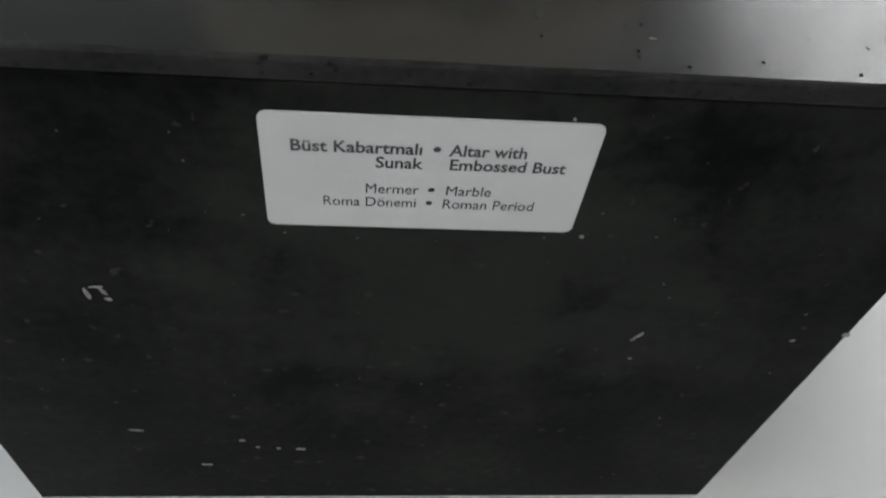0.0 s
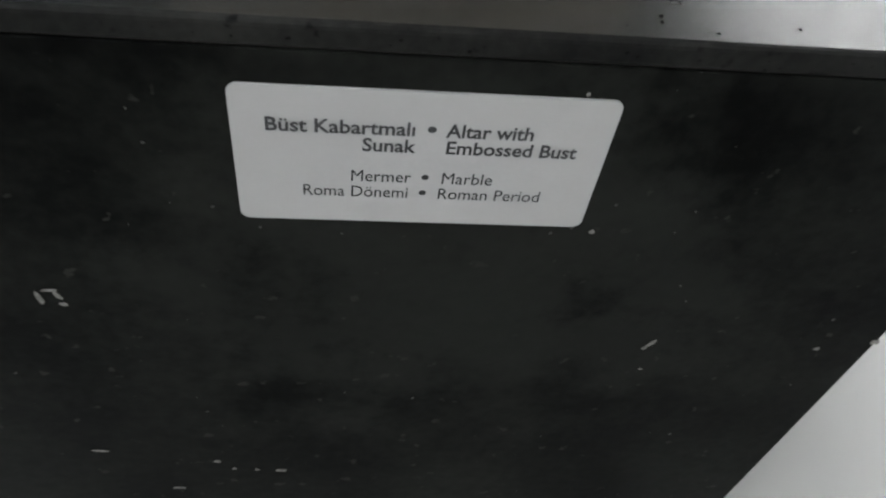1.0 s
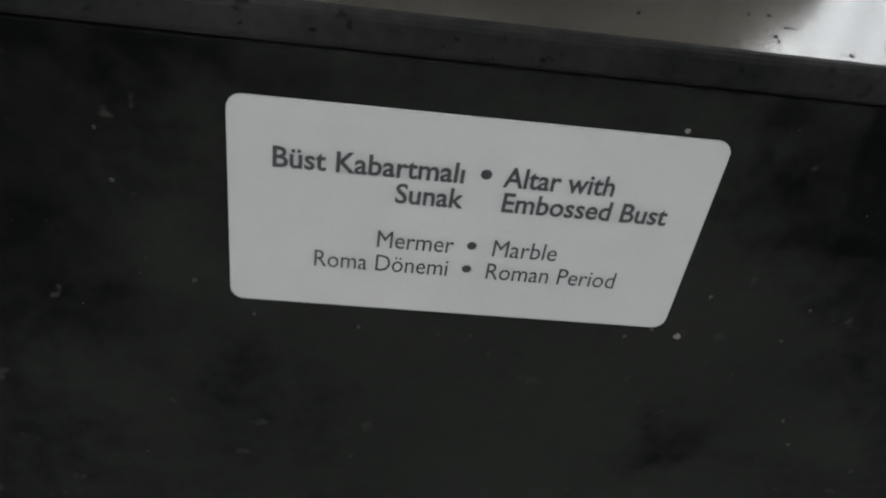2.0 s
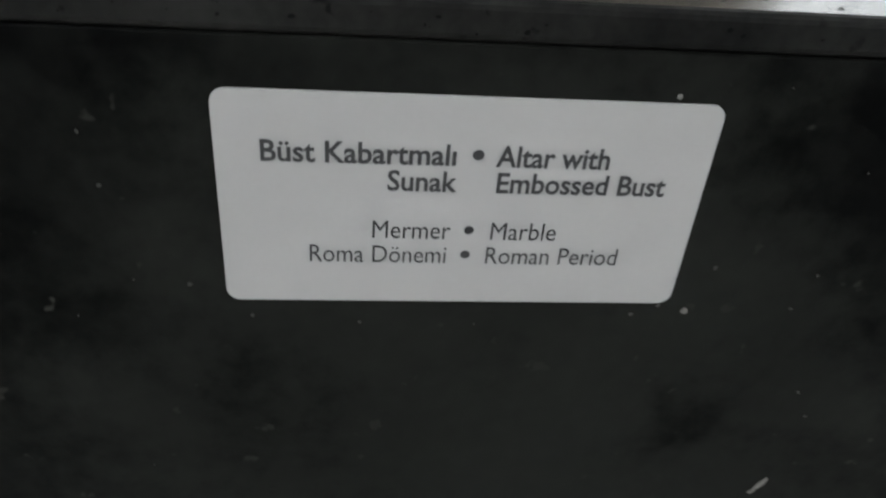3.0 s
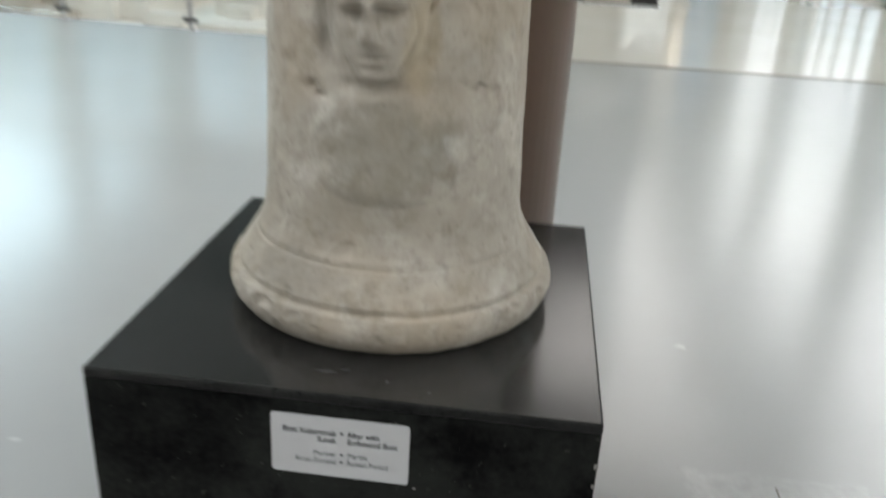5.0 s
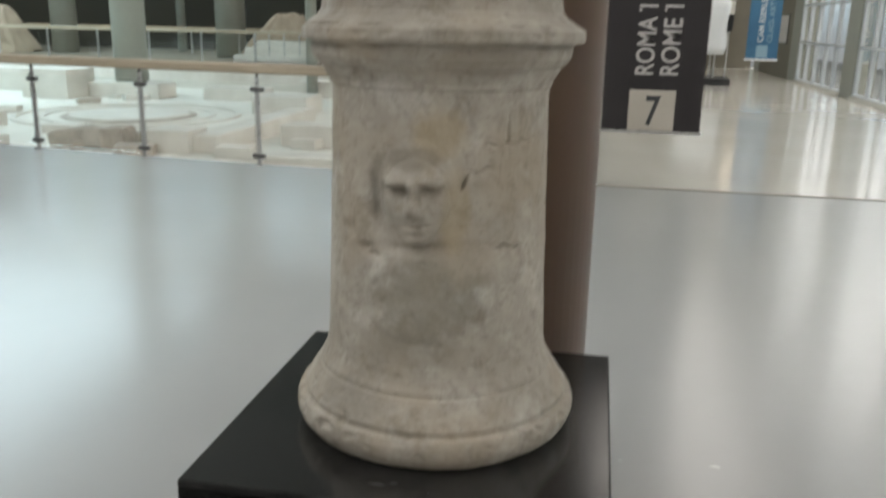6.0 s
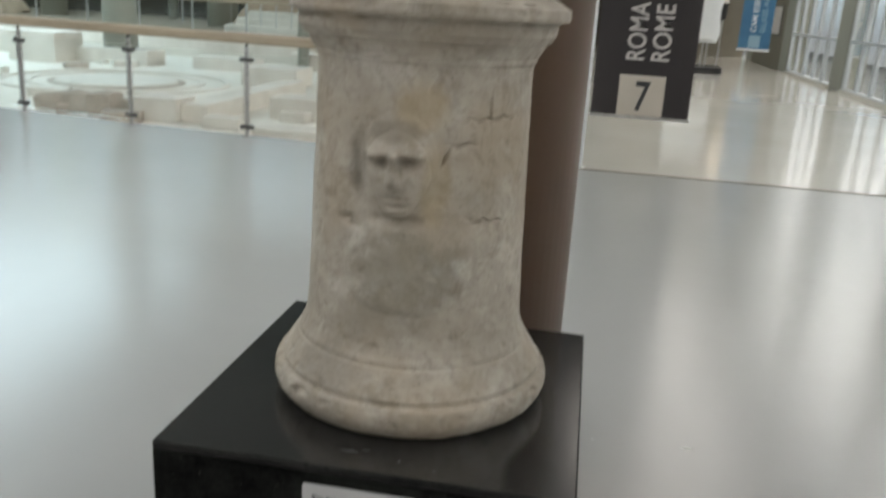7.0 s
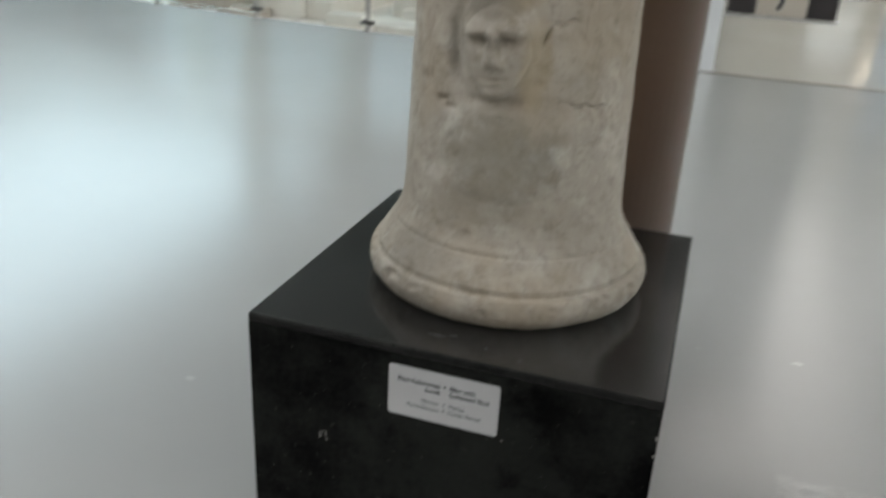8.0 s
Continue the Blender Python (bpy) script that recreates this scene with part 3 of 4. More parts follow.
def letters(text, x, z, width, cap, parent, name, right=False, shear=0.0, bold=0.0):
    """A line of writing whose baseline starts (or ends) at x; width: its length."""
    cu = bpy.data.curves.new(name, "FONT")
    cu.body = text
    cu.size = 1.0
    cu.shear = shear
    cu.offset = bold
    cu.extrude = 0.0
    cu.align_x = "RIGHT" if right else "LEFT"
    cu.resolution_u = 3
    cu.materials.append(INK)
    ob = new(name, cu)
    bpy.context.view_layer.update()
    w = ob.dimensions.x
    ob.parent = parent
    ob.rotation_euler = (radians(90), 0, 0)
    ob.location = (x, 0, z)
    ob.scale = (width / w, cap / 0.69, 1)
    return ob


def label_plate():
    x0, x1, z0, z1 = -0.102, 0.117, 0.539, 0.649
    t = thing("exhibit_label", 0, 0.0000, 0, "white plastic exhibit label with rounded corners and dark bilingual lettering", "label")
    bm = boxed(x0, -0.0006, z0, x1, 0.0012, z1)
    es = [e for e in bm.edges if abs(e.verts[0].co.y - e.verts[1].co.y) > 1e-4]
    bmesh.ops.bevel(bm, geom=es, offset=0.0065, segments=6, affect="EDGES", profile=0.5)
    part("plate", bm, LABEL, t)
    txt = new("lettering")
    txt.parent = t
    txt.location = (0, -0.0010, 0.0018)
    H, h = 0.0102, 0.0098
    letters("Büst Kabartmalı", 0.002, 0.6145, 0.084, H, txt, "text_line", True, 0, 0.020)
    letters("Sunak", 0.002, 0.6010, 0.031, H, txt, "text_line", True, 0, 0.020)
    letters("Altar with", 0.0195, 0.6145, 0.051, H, txt, "text_line", False, 0, 0.020)
    letters("Embossed Bust", 0.020, 0.6010, 0.078, H, txt, "text_line", False, 0, 0.020)
    letters("Mermer", 0.002, 0.5750, 0.036, h, txt, "text_line", True, 0, 0.0)
    letters("Roma Dönemi", 0.0015, 0.5610, 0.0635, h, txt, "text_line", True, 0, 0.0)
    letters("Marble", 0.020, 0.5750, 0.031, h, txt, "text_line", False, 0, 0.0)
    letters("Roman Period", 0.019, 0.5610, 0.064, h, txt, "text_line", False, 0, 0.0)
    for x, z, r in ((0.011, 0.6200, 0.0026), (0.0105, 0.5802, 0.0023), (0.0100, 0.5662, 0.0023)):
        bm = bmesh.new()
        bmesh.ops.create_circle(bm, cap_ends=True, segments=20, radius=r, matrix=pose(x, 0, z, 90))
        part("bullet", bm, INK, txt)


label_plate()

AX, AY = 0.013, 0.412


def noise_field(X, Y, k, seed):
    """Soft noise over a grid of places."""
    out = np.empty(X.size)
    for i, (x, y) in enumerate(zip(X.ravel(), Y.ravel())):
        out[i] = noise.noise(Vector((x * k, y * k, seed)))
    return out.reshape(X.shape)


def altar():
    """The round altar: turned profile, worn and chipped, with a bust in shallow relief on its front."""
    prof = [(0.690, 0.258), (0.696, 0.276), (0.706, 0.291), (0.720, 0.3005), (0.738, 0.303), (0.752, 0.299), (0.760, 0.2935), (0.763, 0.2865), (0.766, 0.2865), (0.775, 0.2865),
            (0.792, 0.276), (0.812, 0.263), (0.823, 0.2555), (0.826, 0.2515), (0.831, 0.2505), (0.836, 0.2495), (0.846, 0.244), (0.862, 0.2385), (0.885, 0.2345), (0.93, 0.2325), (1.117, 0.2270), (1.27, 0.2220), (1.400, 0.2205),
            (1.412, 0.2215), (1.418, 0.2265), (1.427, 0.2275), (1.430, 0.2305), (1.446, 0.2400), (1.452, 0.2430), (1.455, 0.2500), (1.471, 0.2610), (1.486, 0.2630), (1.492, 0.2640),
            (1.497, 0.2700), (1.499, 0.2840), (1.506, 0.2870), (1.522, 0.2860), (1.530, 0.2740), (1.545, 0.2500), (1.556, 0.2410), (1.575, 0.2380), (1.605, 0.2350), (1.614, 0.2330), (1.620, 0.2240)]
    pz, pr = np.array([p[0] for p in prof]), np.array([p[1] for p in prof])
    zs = np.unique(np.concatenate([np.arange(0.690, 1.6201, 0.0023), pz]))
    na = 430
    # finer steps on the carved front
    u = np.linspace(-1, 1, na, endpoint=False)
    th = math.pi * (0.55 * u + 0.45 * u ** 3)

    def g(x, s):
        return np.exp(-(x / s) ** 2)

    TH, Z = np.meshgrid(th, zs)
    R = np.interp(Z, pz, pr)
    R = np.where(Z < 0.760, 0.2555 + 0.05 * np.sqrt(np.clip(1 - ((Z - 0.735) / 0.05) ** 2, 0.02, 1)), R)
    X, Y = 0.222 * (TH - radians(1.0)), Z - 1.225      # metres along the surface from the middle of the head

    def sg(v):
        return 1 / (1 + np.exp(-np.clip(v, -40, 40)))

    rel = np.zeros_like(R)
    # the head leans a little and sits left of the middle
    lean = radians(4)
    U = (X + 0.005) * math.cos(lean) + Y * math.sin(lean)
    V = Y * math.cos(lean) - (X + 0.005) * math.sin(lean)
    head = np.clip(1 - ((U / 0.080) ** 2 + ((V - 0.004) / 0.100) ** 2), 0, 1) ** 0.95
    taper = 0.062 - 0.022 * np.clip((-0.020 - V) / 0.070, 0, 1)
    face = np.clip(1 - ((U / taper) ** 2 + ((V + 0.016) / 0.084) ** 2), 0, 1) ** 0.52
    rel += 0.011 * head + 0.017 * face
    rim = np.sqrt((U / 0.082) ** 2 + ((V - 0.004) / 0.104) ** 2)
    rel -= 0.0045 * g(rim - 1.10, 0.16) * sg((V + 0.10) / 0.012) * sg((0.045 - V) / 0.02)                                       # sunk ground round the head
    curls = noise_field(X, Y, 42.0, 3.0) + 0.5 * noise_field(X, Y, 85.0, 5.0)
    hair = sg((V - 0.050 + 3.0 * U * U) / 0.004) * head
    sides = sg((np.abs(U) - taper * 1.02) / 0.004) * head * sg((V + 0.045) / 0.012)
    rel += (hair + 0.8 * sides) * (0.0020 + 0.0062 * curls)
    brow = sg((V - 0.020 - 0.0020 * np.cos(U * 70)) / 0.0018) * g(V - 0.022, 0.024) * sg((0.058 - np.abs(U)) / 0.004)
    rel += 0.0105 * brow
    rel -= 0.0185 * (g(U + 0.0225, 0.0150) + g(U - 0.0225, 0.0150)) * g(V - 0.008, 0.0120)                # eye sockets
    rel += 0.0060 * (g(U + 0.0230, 0.0100) + g(U - 0.0230, 0.0100)) * g(V - 0.003, 0.0050)
    wide = 0.0075 + 0.0100 * np.clip((0.024 - V) / 0.060, 0, 1) ** 1.5
    rel += (0.0160 + 0.012 * np.clip((0.024 - V) / 0.060, 0, 1)) * np.exp(-(np.abs(U) / wide) ** 3) * sg((V + 0.036) / 0.0042) * sg((0.030 - V) / 0.004)      # nose
    rel += 0.0050 * g(U, 0.020) * g(V + 0.048, 0.0052) + 0.0068 * g(U, 0.017) * g(V + 0.0625, 0.0060)
    rel -= 0.0060 * g(U, 0.020) * g(V + 0.0555, 0.0028) + 0.0040 * g(U, 0.015) * g(V + 0.0725, 0.0045)
    rel += 0.0085 * g(U, 0.022) * g(V + 0.082, 0.0085)                                                 # chin
    rel -= 0.0035 * (g(U + 0.042, 0.010) + g(U - 0.042, 0.010)) * g(V + 0.045, 0.024)                  # hollow cheeks
    rel -= 0.0180 * g(U, 0.040) * g(V + 0.101, 0.0090)                                                 # under the chin
    rel -= 0.0085 * g(U + 0.085, 0.012) * g(V + 0.005, 0.050) + 0.0030 * g(U - 0.086, 0.009) * g(V + 0.005, 0.035)
    rel += 0.0075 * g(U, 0.038) * g(V + 0.118, 0.028)                                                  # neck
    bx = X - 0.018
    d = np.sqrt((np.abs(bx) / 0.122) ** 2.8 + (np.abs(Y + 0.175) / 0.108) ** 2.8)
    bust = sg((1 - d) / 0.13) * sg((-0.112 - 0.42 * np.maximum(np.abs(bx) - 0.035, 0) - Y) / 0.012)
    folds = np.sin((Y + 0.16 + 0.5 * np.abs(bx - 0.01)) * 150 + 2.5 * noise_field(X, Y, 18.0, 9.0))
    rel += 0.0125 * bust * (0.72 + 0.28 * np.cos(bx / 0.122 * 1.4)) + bust * (0.0030 * noise_field(X, Y, 26.0, 8.0) + 0.0003 * folds)
    rel -= 0.0016 * g(d - 1.12, 0.09) * sg((-0.15 - Y) / 0.02)                                         # groove under the chest
    # damage: gouges and cracks
    rel -= 0.016 * g(X + 0.112, 0.011) * g(Y + 0.112, 0.007) + 0.011 * g(X + 0.095, 0.014) * g(Y + 0.124, 0.005)
    rel -= 0.014 * g(X - 0.085 - (Y - 0.022) * 0.45, 0.0032) * g(Y - 0.022, 0.013) + 0.004 * g(X - 0.0125, 0.003) * g(Y + 0.128, 0.003)
    for cx, cy, L, slope in ((0.165, -0.103, 0.030, -0.12), (0.205, -0.108, 0.012, 0.1), (0.18, 0.093, 0.055, 0.04), (0.115, 0.045, 0.02, 0.1)):
        rel -= 0.0110 * g(X - cx, L) * g(Y - cy - (X - cx) * slope - 0.003 * np.sin(X * 160), 0.0022)
    rel -= 0.0110 * g(X - 0.174, 0.0022) * g(Y - 0.115, 0.022)
    R = R + rel
    verts = []
    for j in range(len(zs)):
        for i in range(na):
            a = th[i]
            r, z = R[j, i], zs[j]
            p = Vector((math.sin(a) * 0.25, -math.cos(a) * 0.25, z))
            n1 = noise.noise(p * 9)
            n2 = noise.noise(p * 34)
            n3 = noise.noise(p * 90)
            edge = 1.6 if z < 0.765 else (1.0 if (z < 0.80 or z > 1.40) else 0.55)
            r += 0.0022 * n1 + 0.0013 * n2 * edge + 0.0007 * n3 * edge
            if n2 > 0.28:
                r -= 0.013 * (n2 - 0.28) * edge
            if 1.49 < z < 1.53:
                chip = noise.noise(Vector((a * 5.0, 3.1, 0)))
                r -= 0.016 * max(0.0, chip - 0.12) + 0.012 * max(0.0, math.sin(-a) - 0.45)
            zz = z
            if z > 1.55:
                zz += (z - 1.55) * 0.16 * noise.noise(Vector((math.sin(a) * 2.2, math.cos(a) * 2.2, 7))) 
            verts.append((math.sin(a) * r, -math.cos(a) * r, zz))
    faces = []
    for j in range(len(zs) - 1):
        for i in range(na):
            k = (i + 1) % na
            faces.append((j * na + i, j * na + k, (j + 1) * na + k, (j + 1) * na + i))
    top = len(verts)
    for ring, (f, dz) in enumerate(((0.8, 0.004), (0.5, -0.004), (0.2, 0.0))):
        for i in range(na):
            x, y, z = verts[(len(zs) - 1) * na + i]
            verts.append((x * f, y * f, z + dz))
        base = (len(zs) - 1) * na if ring == 0 else top + (ring - 1) * na
        for i in range(na):
            k = (i + 1) % na
            faces.append((base + i, base + k, top + ring * na + k, top + ring * na + i))
    faces.append(tuple(top + 2 * na + i for i in range(na)))
    faces.append(tuple(range(na))[::-1])
    t = thing("altar", AX, AY, PH + 0.0005, "weathered grey-beige marble round altar with a worn bust in relief", "altar")
    j0, j1 = int(np.argmin(abs(zs - 0.826))), int(np.argmin(abs(zs - 1.412)))
    split = {"base_moulding": [], "shaft": [], "cornice": []}
    for f in faces:
        k = [v // na for v in f]
        split["base_moulding" if max(k) <= j0 else ("cornice" if min(k) >= j1 else "shaft")].append(f)
    labels = {"shaft": "marble drum with a bust carved in shallow relief", "cornice": "moulded cornice with a broken rim", "base_moulding": "flared base with a rounded foot"}
    for name, fs in split.items():
        used = sorted({v for f in fs for v in f})
        at = {v: n for n, v in enumerate(used)}
        me = bpy.data.meshes.new(name)
        me.from_pydata([verts[v] for v in used], [], [[at[v] for v in f] for f in fs])
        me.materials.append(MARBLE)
        for f in me.polygons:
            f.use_smooth = True
        ob = new(name, me)
        ob.parent = t
        ob.location = (0, 0, -PH)
        ob["label"] = labels[name]


altar()


def column(name, x, y, z, r, h, material, label, group=""):
    t = thing(name, x, y, z, label, "column", group)
    part("shaft", turned([(r, 0), (r, h)], 64), material, t, smooth=False)
    for f in t.children[0].data.polygons:
        f.use_smooth = len(f.vertices) == 4
    return t


column("round_column", 0.033, 1.155, 0.0, 0.31, 9.5, BROWN, "smooth brown painted round column behind the altar")

# ---------------------------------------------------------------- floor marks


def floor_marks():
    for x0, y0, x1, y1, seed in ((0.74, 0.535, 1.24, 0.87, 0), (0.80, 0.34, 0.91, 0.53, 4)):
        bm = bmesh.new()
        nx, ny = int((x1 - x0) / 0.02), int((y1 - y0) / 0.02)
        vs = {}
        for i in range(nx + 1):
            for j in range(ny + 1):
                x, y = x0 + (x1 - x0) * i / nx, y0 + (y1 - y0) * j / ny
                w = noise.noise(Vector((x * 16, y * 16, 2 + seed)))
                edge = min(i, nx - i, j, ny - j) / 3
                vs[i, j] = bm.verts.new((x + 0.028 * noise.noise(Vector((x * 9, y * 9, 5))), y + 0.028 * noise.noise(Vector((x * 9, y * 9, 9))), 0.0012 + 0.0042 * max(0, w) * min(1, edge)))
        for i in range(nx):
            for j in range(ny):
                bm.faces.new((vs[i, j], vs[i + 1, j], vs[i + 1, j + 1], vs[i, j + 1]))
        tagged(mesh_ob("repair_film", bm, TAPE, smooth=True), "crinkled clear film stuck over a floor repair", "film", "films on the floor")
    bm = bmesh.new()
    box(bm, 0.984, 0.70, 0.001, 0.9865, 0.82, 0.0050)
    tagged(mesh_ob("floor_scratch", bm, SEAM), "short dark scratch across the repaired floor", "scratch")
    rnd = random.Random(3)
    for x, y, s in ((0.84, 1.55, 0.026), (0.5, 1.52, 0.010), (-1.03, 0.65, 0.020)):
        b = bmesh.new()
        b.faces.new([b.verts.new((x + s * (0.4 + 0.6 * rnd.random()) * math.cos(a * 0.63), y + 0.6 * s * (0.4 + 0.6 * rnd.random()) * math.sin(a * 0.63), 0.0008)) for a in range(10)])
        tagged(mesh_ob("floor_scuff", b, DUST), "pale dusty scuff on the grey floor", "scuff", "floor scuffs")


floor_marks()

# ---------------------------------------------------------------- railing along the pit


def railing():
    xs = [-11.9, -10.4, -8.95, -7.5, -6.05, -4.60, -3.19, -1.80, -0.42]
    first = None
    for x in xs:
        y = edge_y(x)
        if first is None:
            t = thing("railing_post", x, y, 0, "flat steel railing post with dark glass clamps", "post", "posts of the railing")
            part("upright", boxed(-0.022, -0.012, 0.0, 0.022, 0.012, 0.93, 0.003), STEEL, t)
            part("base_plate", boxed(-0.05, -0.04, 0.0, 0.05, 0.04, 0.014, 0.003), STEEL, t)
            for z in (0.10, 0.80):
                part("clamp", boxed(-0.075, -0.022, z - 0.022, 0.075, 0.022, z + 0.022, 0.006), DARKSTEEL, t)
            part("bracket", boxed(-0.012, -0.01, 0.928, 0.012, 0.01, 0.975, 0.002), DARKSTEEL, t)
            first = t
        else:
            slope = math.degrees(math.atan(0.025 * x))
            copy_thing(first, pose(x, y, 0, 0, 0, slope))
    ends = xs + [0.26]
    for a, b in zip(ends, ends[1:]):
        ya, yb = edge_y(a), edge_y(b)
        ang = math.degrees(math.atan2(yb - ya, b - a))
        L = math.hypot(b - a, yb - ya)
        ob = mesh_ob("glass_panel", boxed(0.04, -0.005, 0.05, L - 0.04, 0.005, 0.86, 0.002), GLASS)
        ob.matrix_world = pose(a, ya, 0, 0, 0, ang)
        ob.visible_shadow = False
        tagged(ob, "clear glass infill panel held by railing clamps", "glass panel", "glass panels of the railing")
    bm = bmesh.new()
    prev = None
    sec = [(-0.035, 0.0), (0.035, 0.0), (0.045, 0.02), (0.045, 0.08), (0.03, 0.105), (-0.03, 0.105), (-0.045, 0.08), (-0.045, 0.02)]
    for i in range(60):
        x = -12.3 + (0.26 + 12.3) * i / 59
        y = edge_y(x)
        ring = [bm.verts.new((x, y + a, 0.965 + b)) for a, b in sec]
        if prev:
            for k in range(8):
                bm.faces.new((prev[k], prev[(k + 1) % 8], ring[(k + 1) % 8], ring[k]))
        else:
            bm.faces.new(ring[::-1])
        prev = ring
    bm.faces.new(prev)
    bmesh.ops.recalc_face_normals(bm, faces=bm.faces)
    tagged(mesh_ob("handrail", bm, WOOD), "pale beech handrail along the gallery edge", "handrail")


railing()


def far_railing(y, x0, x1, step, material, label):
    t = thing("far_railing", 0, y, 0, label, "railing", "railings across the pit")
    part("top_rail", boxed(x0, -0.05, 0.97, x1, 0.05, 1.08, 0.02), material, t)
    x = x0 + 0.2
    me = None
    while x < x1:
        if me is None:
            o = part("post", boxed(-0.03, -0.02, 0, 0.03, 0.02, 0.98), STEEL, t)
            me = o.data
        else:
            o = new("post", me)
            o.parent = t
        o.location = (x, 0, 0)
        x += step
    part("glass_infill", boxed(x0, -0.006, 0.08, x1, 0.006, 0.88), GLASS, t).visible_shadow = False


far_railing(26.25, -29, -2.5, 1.95, WOOD, "distant railing with beech top rail and steel posts")
def stepped_podium():
    # plain steps and posts in place of the bright, blurred glass and steel
    t = thing("stepped_podium", -11.1, 27.2, 0, "white steps with steel posts standing in for bright glass beyond the far railing", "podium")
    for i in range(3):
        part("step", boxed(-1.2 + 0.35 * i, -0.4 + 0.2 * i, 0.24 * i, 1.7, 0.6, 0.24 * (i + 1), 0.008), STONE, t)
    for k in range(5):
        part("post", rod(bmesh.new(), (-1.0 + 0.55 * k, -0.3, 0.235), (-1.0 + 0.55 * k, -0.3, 1.05), 0.022), STEEL, t)


stepped_podium()
far_railing(31.5, -29, -2.5, 2.1, mat("dark_oak_rail", (0.30, 0.20, 0.12), (0.40, 0.29, 0.19), 4, 0.5, 0.1, 0.1, 30), "farther railing with brown wooden top rail")

# ---------------------------------------------------------------- ruins in the pit


def ruin(x0, y0, x1, y1, h, material=STONE, wear=0.02, seed=0, label="low pale stone wall stub of the excavated ruin", rz=0.0):
    cx, cy = (x0 + x1) / 2, (y0 + y1) / 2
    ob = mesh_ob("ruin_wall", rough_block(x0 - cx, y0 - cy, 0, x1 - cx, y1 - cy, h, wear, 0.28, seed), material)
    ob.matrix_world = pose(cx, cy, PIT - 0.002, 0, 0, rz)
    tagged(ob, label, "ruin wall", "walls of the ruin")


def ruins():
    # round pavement with stepped rings
    c = (-11.1, 17.9)
    t = thing("round_pavement", c[0], c[1], PIT - 0.002, "round pale stone pavement with stepped rings", "pavement")
    part("disc", turned([(1.42, 0), (1.42, 0.05), (1.38, 0.065), (1.2, 0.068)], 56), STONE, t)
    for ri, ro, h in ((1.46, 1.60, 0.03), (1.95, 2.08, 0.045), (2.55, 2.70, 0.05)):
        bm = bmesh.new()
        n = 64
        rows4 = [(ri, 0), (ri, h), (ro, h), (ro, 0)]
        vs = [[bm.verts.new((r * math.cos(2 * math.pi * i / n), r * math.sin(2 * math.pi * i / n), z + (0.02 * noise.noise(Vector((i * 0.3, r, 0))) if z else 0))) for i in range(n)] for r, z in rows4]
        for a, b in zip(vs, vs[1:]):
            for i in range(n):
                bm.faces.new((a[i], b[i], b[(i + 1) % n], a[(i + 1) % n]))
        part("ring_step", bm, RUBBLE if ri < 1.5 else STONE, t)
    ruin(-16.3, 20.9, -14.8, 22.3, 0.85, seed=1)
    ruin(-15.1, 21.9, -12.5, 23.0, 0.45, seed=2)
    ruin(-11.3, 22.3, -9.4, 23.2, 0.38, seed=3)
    ruin(-8.5, 19.3, -7.0, 20.6, 0.46, seed=4)
    ruin(-9.8, 12.7, -8.1, 13.6, 0.34, RUBBLE, 0.16, 5, "crumbled brown rubble wall of the ruin")
    ruin(-8.6, 12.6, -8.1, 13.2, 0.42, RUBBLE, 0.10, 15, "crumbled brown rubble wall of the ruin")
    ruin(-7.75, 12.7, -6.9, 13.5, 0.42, seed=6)
    ruin(-6.95, 12.9, -6.4, 18.3, 0.34, seed=7)
    ruin(-5.7, 14.1, -4.0, 15.0, 0.42, seed=8)
    ruin(-6.3, 12.45, -5.6, 12.9, 0.2, seed=9)
    ruin(-5.2, 12.0, -3.8, 12.6, 0.16, seed=10)
    ruin(-13.8, 14.0, -12.6, 15.4, 0.3, seed=11)
    ruin(-4.6, 16.6, -2.4, 17.5, 0.5, seed=12)
    ruin(-6.4, 20.5, -3.2, 21.6, 0.55, seed=13)
    ruin(-12.0, 12.2, -10.6, 12.8, 0.2, seed=14)
    ruin(-19.5, 19.0, -17.3, 20.2, 0.6, seed=16)
    ruin(-17.5, 15.5, -15.2, 16.2, 0.35, seed=17)
    ruin(-21.0, 23.0, -17.6, 24.0, 0.7, seed=18)
    ruin(-9.0, 24.2, -4.6, 25.2, 0.5, seed=19)
    rnd = random.Random(21)
    for i in range(26):
        x, y = rnd.uniform(-16, -2), rnd.uniform(11.6, 24)
        if (x + 11.1) ** 2 + (y - 17.9) ** 2 < 9:
            continue
        s = rnd.uniform(0.15, 0.4)
        ob = mesh_ob("stone_block", rough_block(-s, -s * 0.7, 0, s, s * 0.7, s * 0.5, 0.025, 0.15, i), STONE if i % 3 else RUBBLE)
        ob.matrix_world = pose(x, y, PIT - 0.002, 0, 0, rnd.uniform(0, 90))
        tagged(ob, "loose pale stone block on the ruin floor", "stone", "loose stones")
    for x, y, w, d, h in ((-11.0, 29.0, 1.9, 0.9, 1.62), (-23.0, 29.0, 1.2, 0.9, 1.75)):
        bm = rough_block(-w, -d, 0, w, d, h, 0.16, 0.3, x)
        for v in bm.verts:
            k = 1 - 0.72 * (v.co.z / h)
            v.co.x *= k
            v.co.y *= k
        ob = mesh_ob("clay_mound", bm, TERRA)
        ob.matrix_world = pose(x, y, -0.001)
        tagged(ob, "brown clay mound reconstruction behind the far railing", "mound")
    column("hall_column", -13.8, 22.7, PIT, 0.5, 10.4, GREENGREY, "thick pale green-grey column rising from the ruins", "hall columns")
    column("hall_column", -20.9, 30.0, 0.0, 0.5, 9.5, GREENGREY, "pale green-grey column behind the far railing", "hall columns")
